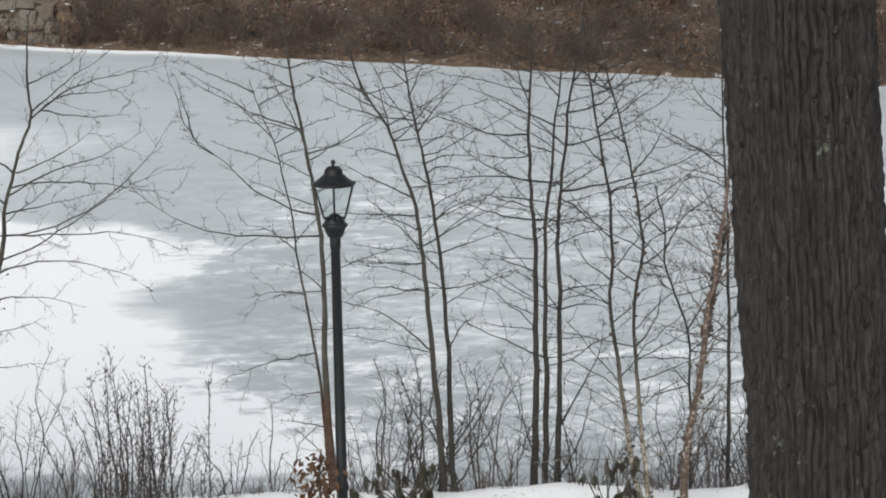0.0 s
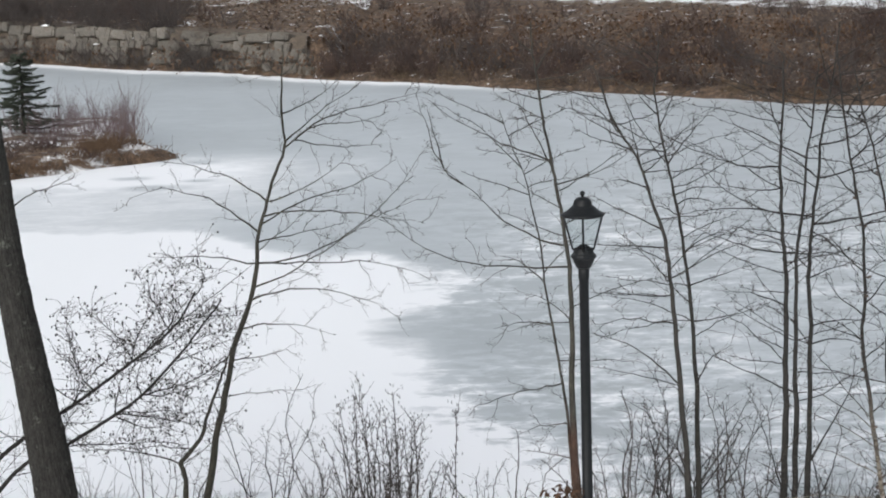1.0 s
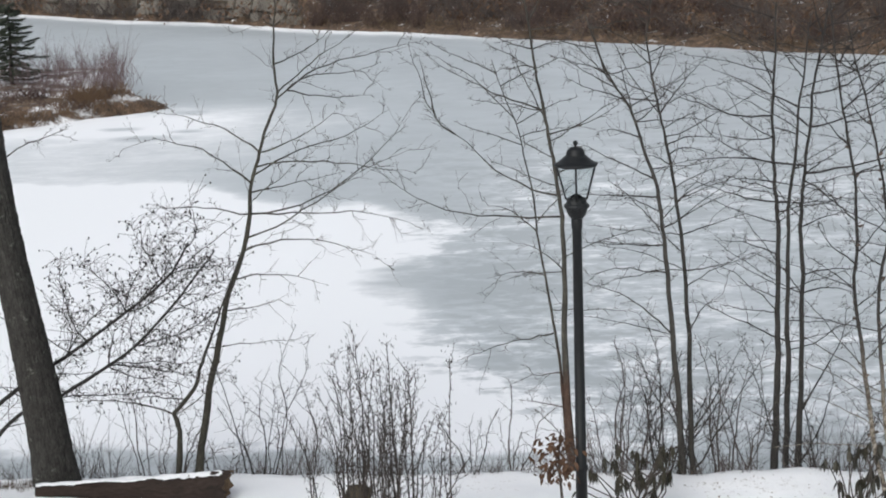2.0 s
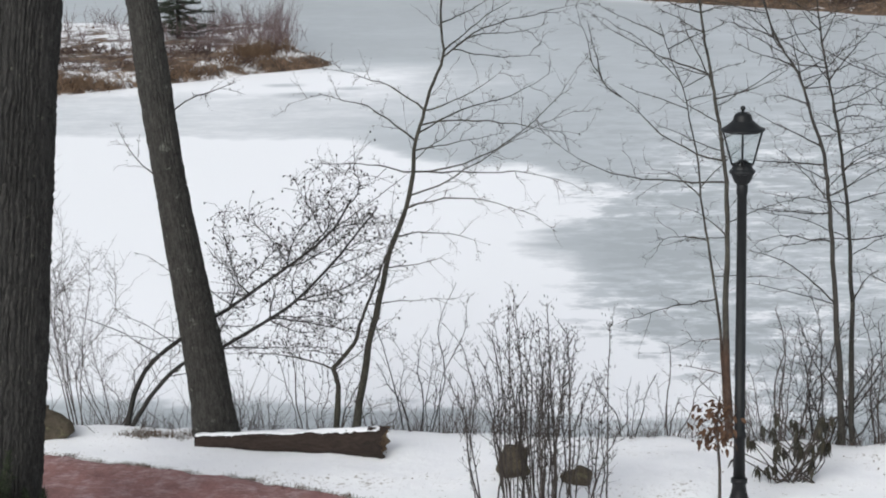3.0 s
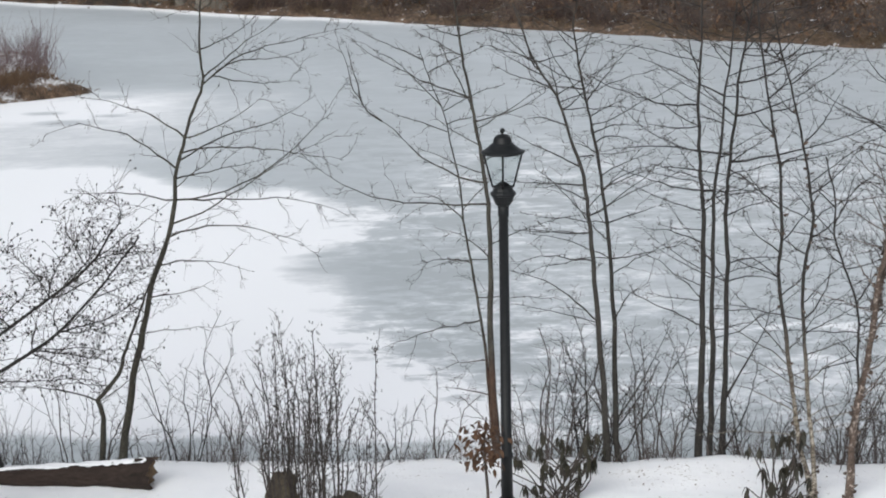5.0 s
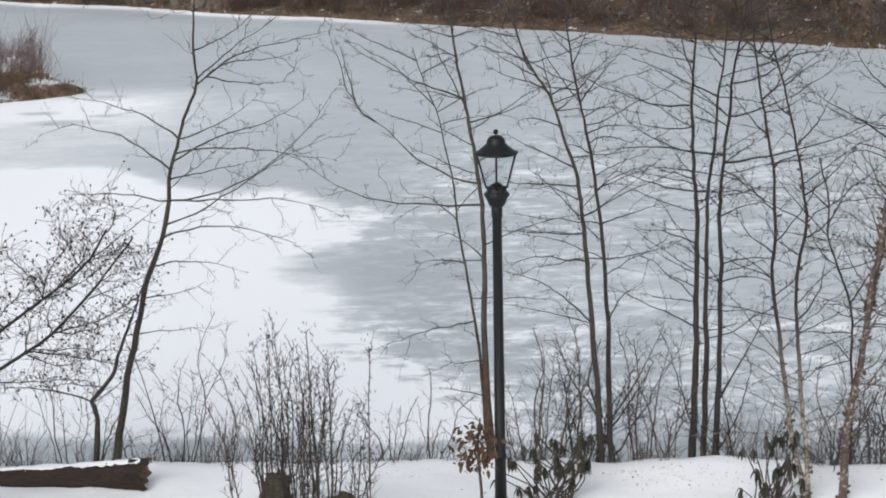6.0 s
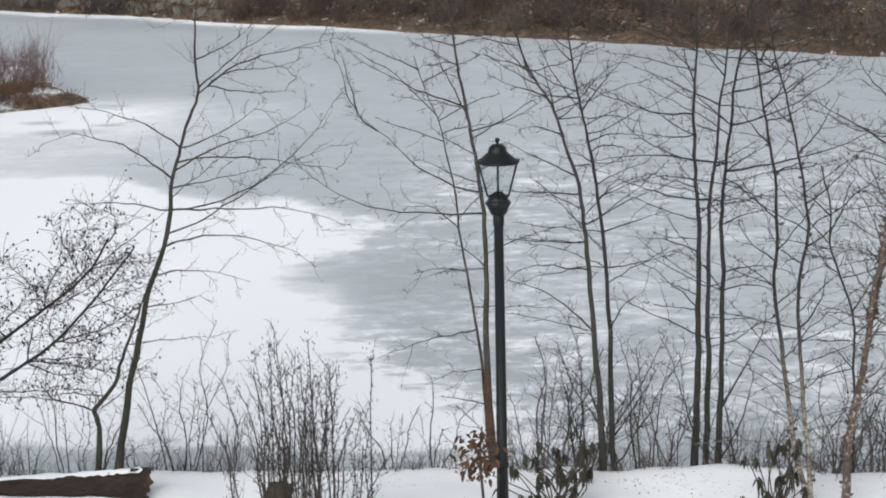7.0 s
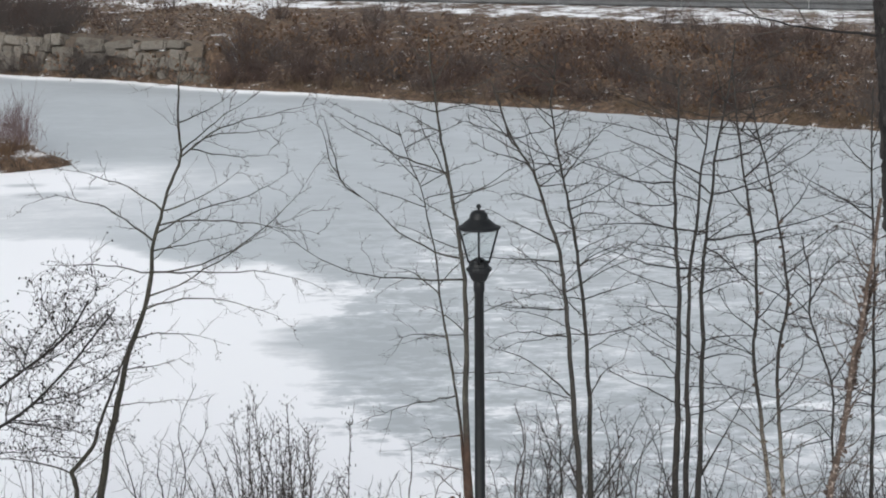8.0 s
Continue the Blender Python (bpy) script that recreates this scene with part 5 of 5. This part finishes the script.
thicket("spit_grass", "rounded tan tufts of dead grass at the end of the land", end[:46], 127, 22, 0.34, 0.5, TAN_GRASS, 0.006, 1)
thicket("spit_shrub", "pinkish upright bare shrubs on the tongue of land", [(x, y) for x, y in spit if y > 44.9 and -11.8 < x < -9.3 and noise.noise(Vector((x * 1.6, y * 1.2, 31))) > -0.15][:34], 123, 8, 1.05, 0.3, PINK_TWIG, 0.004, 7)
thicket("spit_shrub", "thin bare shrubs at the back of the tongue of land", [(x, y) for x, y in spit if y > 44.5 and x < -12.6][:22], 125, 7, 0.9, 0.3, PINK_TWIG, 0.005, 6)


def fallen_leaves(name, label, count, place, size, seed):
    rng = random.Random(seed)
    g = Geo()
    for _ in range(count):
        x, y = place(rng)
        a = rng.uniform(0, 2 * math.pi)
        g.leaf((x, y, height(x, y) + 0.012 + 0.25 * size * rng.random()), (math.cos(a), math.sin(a), rng.uniform(-0.2, 0.5)), size * rng.uniform(0.6, 1.3), size * rng.uniform(0.4, 0.8), 0.2, rng.uniform(-0.8, 0.8))
    tagged(part(name, g, TAN_LEAF if size > 0.08 else DRY_LEAF), label, "leaf litter", kind="stuff")


def on_bank(rng):
    x = rng.uniform(-19, 15)
    return x, shore(x) + rng.uniform(0.2, 12.2)


def on_lawn(rng):
    x = rng.uniform(-8, 4.5)
    if rng.random() < 0.25:
        return rng.gauss(-0.75, 0.35), rng.gauss(16.95, 0.25)
    if rng.random() < 0.5:
        return rng.gauss(1.6, 0.9), min(18.6, rng.gauss(18.25, 0.3))
    return x, rng.uniform(16.4, 18.8)


def on_spit(rng):
    while True:
        x, y = rng.uniform(-16, -8.3), rng.uniform(40.5, 50)
        if spit_height(x, y) > -0.68:
            return x, y


fallen_leaves("bank_leaves", "brown fallen leaves strewn over the far bank", 7500, on_bank, 0.11, 151)
fallen_leaves("slope_leaves", "tan fallen leaves on the slope above the stone wall", 2400, lambda rng: (lambda x: (x, shore(x) + rng.uniform(1.2, 10.5)))(rng.uniform(-13, -6.2)), 0.095, 154)
fallen_leaves("lawn_leaves", "scattered small dead leaves on the snow", 190, on_lawn, 0.02, 152)
fallen_leaves("spit_leaves", "brown fallen leaves on the tongue of land", 600, on_spit, 0.07, 153)


def spruce(at, tall, label, seed):
    rng = random.Random(seed)
    ob = thing("spruce", (*at, height(*at)), label, "tree")
    g = Geo()
    g.tube([(0, 0, -0.1), (0.02, 0, tall * 0.6), (0, 0, tall)], [0.05, 0.03, 0.006], 7)
    part("trunk", g, BARK, ob)
    for k in range(60):
        u = (k + 0.5) / 60
        a, ln = k * 2.4, tall * 0.5 * (1 - u) ** 0.7 * rng.uniform(0.55, 1.2) + 0.08
        p0 = Vector((0, 0, tall * (0.05 + 0.93 * u)))
        d = Vector((math.cos(a), math.sin(a), rng.uniform(-0.3, 0.05)))
        line = [p0, p0 + d * ln * 0.5, p0 + d * ln + Vector((0, 0, ln * 0.12))]
        g = Geo()
        g.tube(line, [0.009, 0.006, 0.003], 4, False)
        for _ in range(int(90 + 220 * ln)):
            v = rng.random()
            p = line[0].lerp(line[1], v * 2) if v < 0.5 else line[1].lerp(line[2], v * 2 - 1)
            side = Vector((-d.y, d.x, 0)) * rng.choice((-1, 1)) * rng.uniform(0.3, 1.3)
            g.blade(p, d + side + Vector((0, 0, rng.gauss(-0.15, 0.3))), rng.uniform(0.07, 0.2) * (1.2 - 0.6 * v), 0.008)
        part("bough", g, HAZED_NEEDLES, ob)


spruce((-12.0, 46.6), 1.72, "small dark green spruce on the tongue of land", 131)


# ---- guard rail by the road on the far bank ----
def rail_line(x):
    return 69.5 - 0.31 * x


def guard_rail():
    a = (-16.0, rail_line(-16.0))
    zb = height(*a)
    ob = thing("guard_rail", (*a, zb), "dull steel road guard rail on short posts in the snow", "guard rail")
    way = Vector((1, -0.31, 0)).normalized()
    back = Vector((0.31, 1, 0)).normalized()
    prof = [(0.0, 0.0), (-0.05, 0.04), (-0.05, 0.10), (0.0, 0.14), (0.0, 0.17), (-0.05, 0.21), (-0.05, 0.27), (0.0, 0.31), (0.012, 0.31), (-0.035, 0.26), (-0.035, 0.215), (0.012, 0.17), (0.012, 0.14), (-0.035, 0.095), (-0.035, 0.045), (0.012, 0.0)]
    n = len(prof)
    for s in range(10):
        g = Geo()
        for e in (s * 3.8, s * 3.8 + 3.79):
            p = way * e
            z0 = height(a[0] + p.x, a[1] + p.y) - zb
            g.v += [p + back * u + Vector((0, 0, z0 + 0.01 + w)) for u, w in prof]
        g.f = [(k, k + n, (k + 1) % n + n, (k + 1) % n) for k in range(n)] + [tuple(range(n)), tuple(reversed(range(n, 2 * n)))]
        part("beam", g, STEEL, ob, smooth=False)
    for s in range(20):
        g = Geo()
        p = way * (s * 1.9 + 0.05) + back * 0.09
        z0 = height(a[0] + p.x, a[1] + p.y) - zb
        for w, t in ((0.11, 0.012), ):
            for o in (-0.06, 0.06):
                q = p + back * o
                c = [q + way * (sx * w / 2) + back * (sy * t / 2) for sx in (-1, 1) for sy in (-1, 1)]
                b = len(g.v)
                g.v += [v + Vector((0, 0, z0 - 0.1)) for v in c] + [v + Vector((0, 0, z0 + 0.36)) for v in c]
                g.f += [(b, b + 1, b + 3, b + 2), (b + 4, b + 6, b + 7, b + 5), (b, b + 4, b + 5, b + 1), (b + 1, b + 5, b + 7, b + 3), (b + 3, b + 7, b + 6, b + 2), (b + 2, b + 6, b + 4, b)]
            q, b = p, len(g.v)
            c = [q + way * (sx * 0.012) + back * (sy * 0.054) for sx in (-1, 1) for sy in (-1, 1)]
            g.v += [v + Vector((0, 0, z0 - 0.1)) for v in c] + [v + Vector((0, 0, z0 + 0.36)) for v in c]
            g.f += [(b, b + 1, b + 3, b + 2), (b + 4, b + 6, b + 7, b + 5), (b, b + 4, b + 5, b + 1), (b + 1, b + 5, b + 7, b + 3), (b + 3, b + 7, b + 6, b + 2), (b + 2, b + 6, b + 4, b)]
        part("post", g, STEEL, ob, smooth=False)


guard_rail()


# ---- dry-laid stone wall on the far shore ----
def stone_wall():
    rng = random.Random(141)
    x0 = -22.0
    ob = thing("stone_wall", (x0, shore(x0), -0.75), "dry-laid grey stone retaining wall along the far shore", "stone wall", kind="structure")
    shapes = []
    for k in range(18):
        bm = bmesh.new()
        bmesh.ops.create_cube(bm, size=1.0)
        for v in bm.verts:
            v.co = Vector((v.co.x * rng.uniform(0.80, 1.03), v.co.y * rng.uniform(0.9, 1.03), v.co.z * rng.uniform(0.78, 1.06)))
        bmesh.ops.bevel(bm, geom=bm.edges[:], offset=0.07, segments=2, affect="EDGES")
        me = bpy.data.meshes.new("wall_stone")
        bm.to_mesh(me)
        bm.free()
        me.materials.append(WALL_STONE)
        shapes.append(me)
    way = Vector((1, -0.565, 0)).normalized()
    turn = math.degrees(math.atan2(way.y, way.x))
    z = 0.10
    for row in range(4):
        tall = (0.25, 0.27, 0.22, 0.26)[row]
        s = rng.uniform(-0.3, 0)
        while s < 16.6 + rng.uniform(-0.25, 0.25):
            w = rng.choice((0.24, 0.34, 0.44, 0.56, 0.7, 0.9)) * rng.uniform(0.85, 1.15)
            x = way.x * (s + w / 2)
            sunk = 0.13 * noise.noise(Vector((x * 0.9, row * 0.6, 0)))
            y = shore(x0 + x) - shore(x0) + 0.4 + row * 0.1 + rng.uniform(-0.025, 0.025)
            if rng.random() > (0.05 + 0.35 * smooth(-0.1, 0.4, noise.noise(Vector((x * 0.8, row * 0.9, 9))))):
                st = new("wall_stone", rng.choice(shapes))
                st.parent = ob
                st.matrix_local = pose(x, y, z + tall / 2 + sunk + rng.uniform(-0.05, 0.05), rng.uniform(-6, 6) - 14, rng.uniform(-9, 9), turn + rng.uniform(-4, 4)) @ Matrix.Diagonal((w * 1.07, 0.42, tall * rng.uniform(0.85, 1.3), 1))
            s += w
        z += tall * 0.96
    back = Geo()
    for i in range(41):
        x = x0 + 14.55 * i / 40
        for dy, zz in ((0.21, -0.05), (0.68, 1.0), (1.6, 1.08)):
            back.v.append((x - x0, shore(x) - shore(x0) + dy, zz))
    for i in range(40):
        for k in range(2):
            back.f.append((3 * i + k, 3 * i + k + 3, 3 * i + k + 4, 3 * i + k + 1))
    part("backing", back, DARK_EARTH, ob, "brown earth between the stones")
    snow = Geo()
    for _ in range(13):
        row, x = rng.randrange(1, 6), rng.uniform(4.5, 14.3)
        lump, first = Vector((x, shore(x0 + x) - shore(x0) + 0.24 + row * 0.1, 0.08 + row * 0.2)), len(snow.v)
        rock(snow, (rng.uniform(0.06, 0.16), 0.12, rng.uniform(0.02, 0.035)), rng.random() * 9, 0.9, 3)
        snow.v[first:] = [v + lump for v in snow.v[first:]]
    tagged(part("ledge_snow", snow, SNOW, ob, "small remains of snow on the ledges"), kind="stuff")


stone_wall()


def caught_leaves(name, label, clumps, seed, each, size):
    """Withered leaves still hanging low in the brush."""
    rng = random.Random(seed)
    g = Geo()
    for x, y in clumps:
        z = height(x, y) + rng.uniform(0.05, 0.45)
        wide = rng.uniform(0.15, 0.4)
        for _ in range(int(each * rng.uniform(0.5, 1.4))):
            p = (x + rng.gauss(0, wide), y + rng.gauss(0, wide), z + rng.gauss(0, 0.12))
            g.leaf(p, (rng.uniform(-1, 1), rng.uniform(-1, 1), rng.uniform(-0.8, 0.4)), size * rng.uniform(0.6, 1.3), size * rng.uniform(0.4, 0.8), 0.3, rng.uniform(-1, 1))
    tagged(part(name, g, DRY_LEAF), label, "leaf litter", kind="stuff")


rng = random.Random(161)
caught = [(x, shore(x) + rng.uniform(0.1, 8.5)) for x in (rng.uniform(-7.2, 15) for _ in range(330))]
caught_leaves("brush_leaves", "russet and tan withered leaves caught in the far brush", caught, 162, 26, 0.10)
caught = [(x, shore(x) + rng.uniform(0.0, 0.6)) for x in (rng.uniform(-18, -7.0) for _ in range(60))]
caught_leaves("wall_foot_leaves", "tan dead leaves and grass at the foot of the stone wall", caught, 163, 22, 0.09)
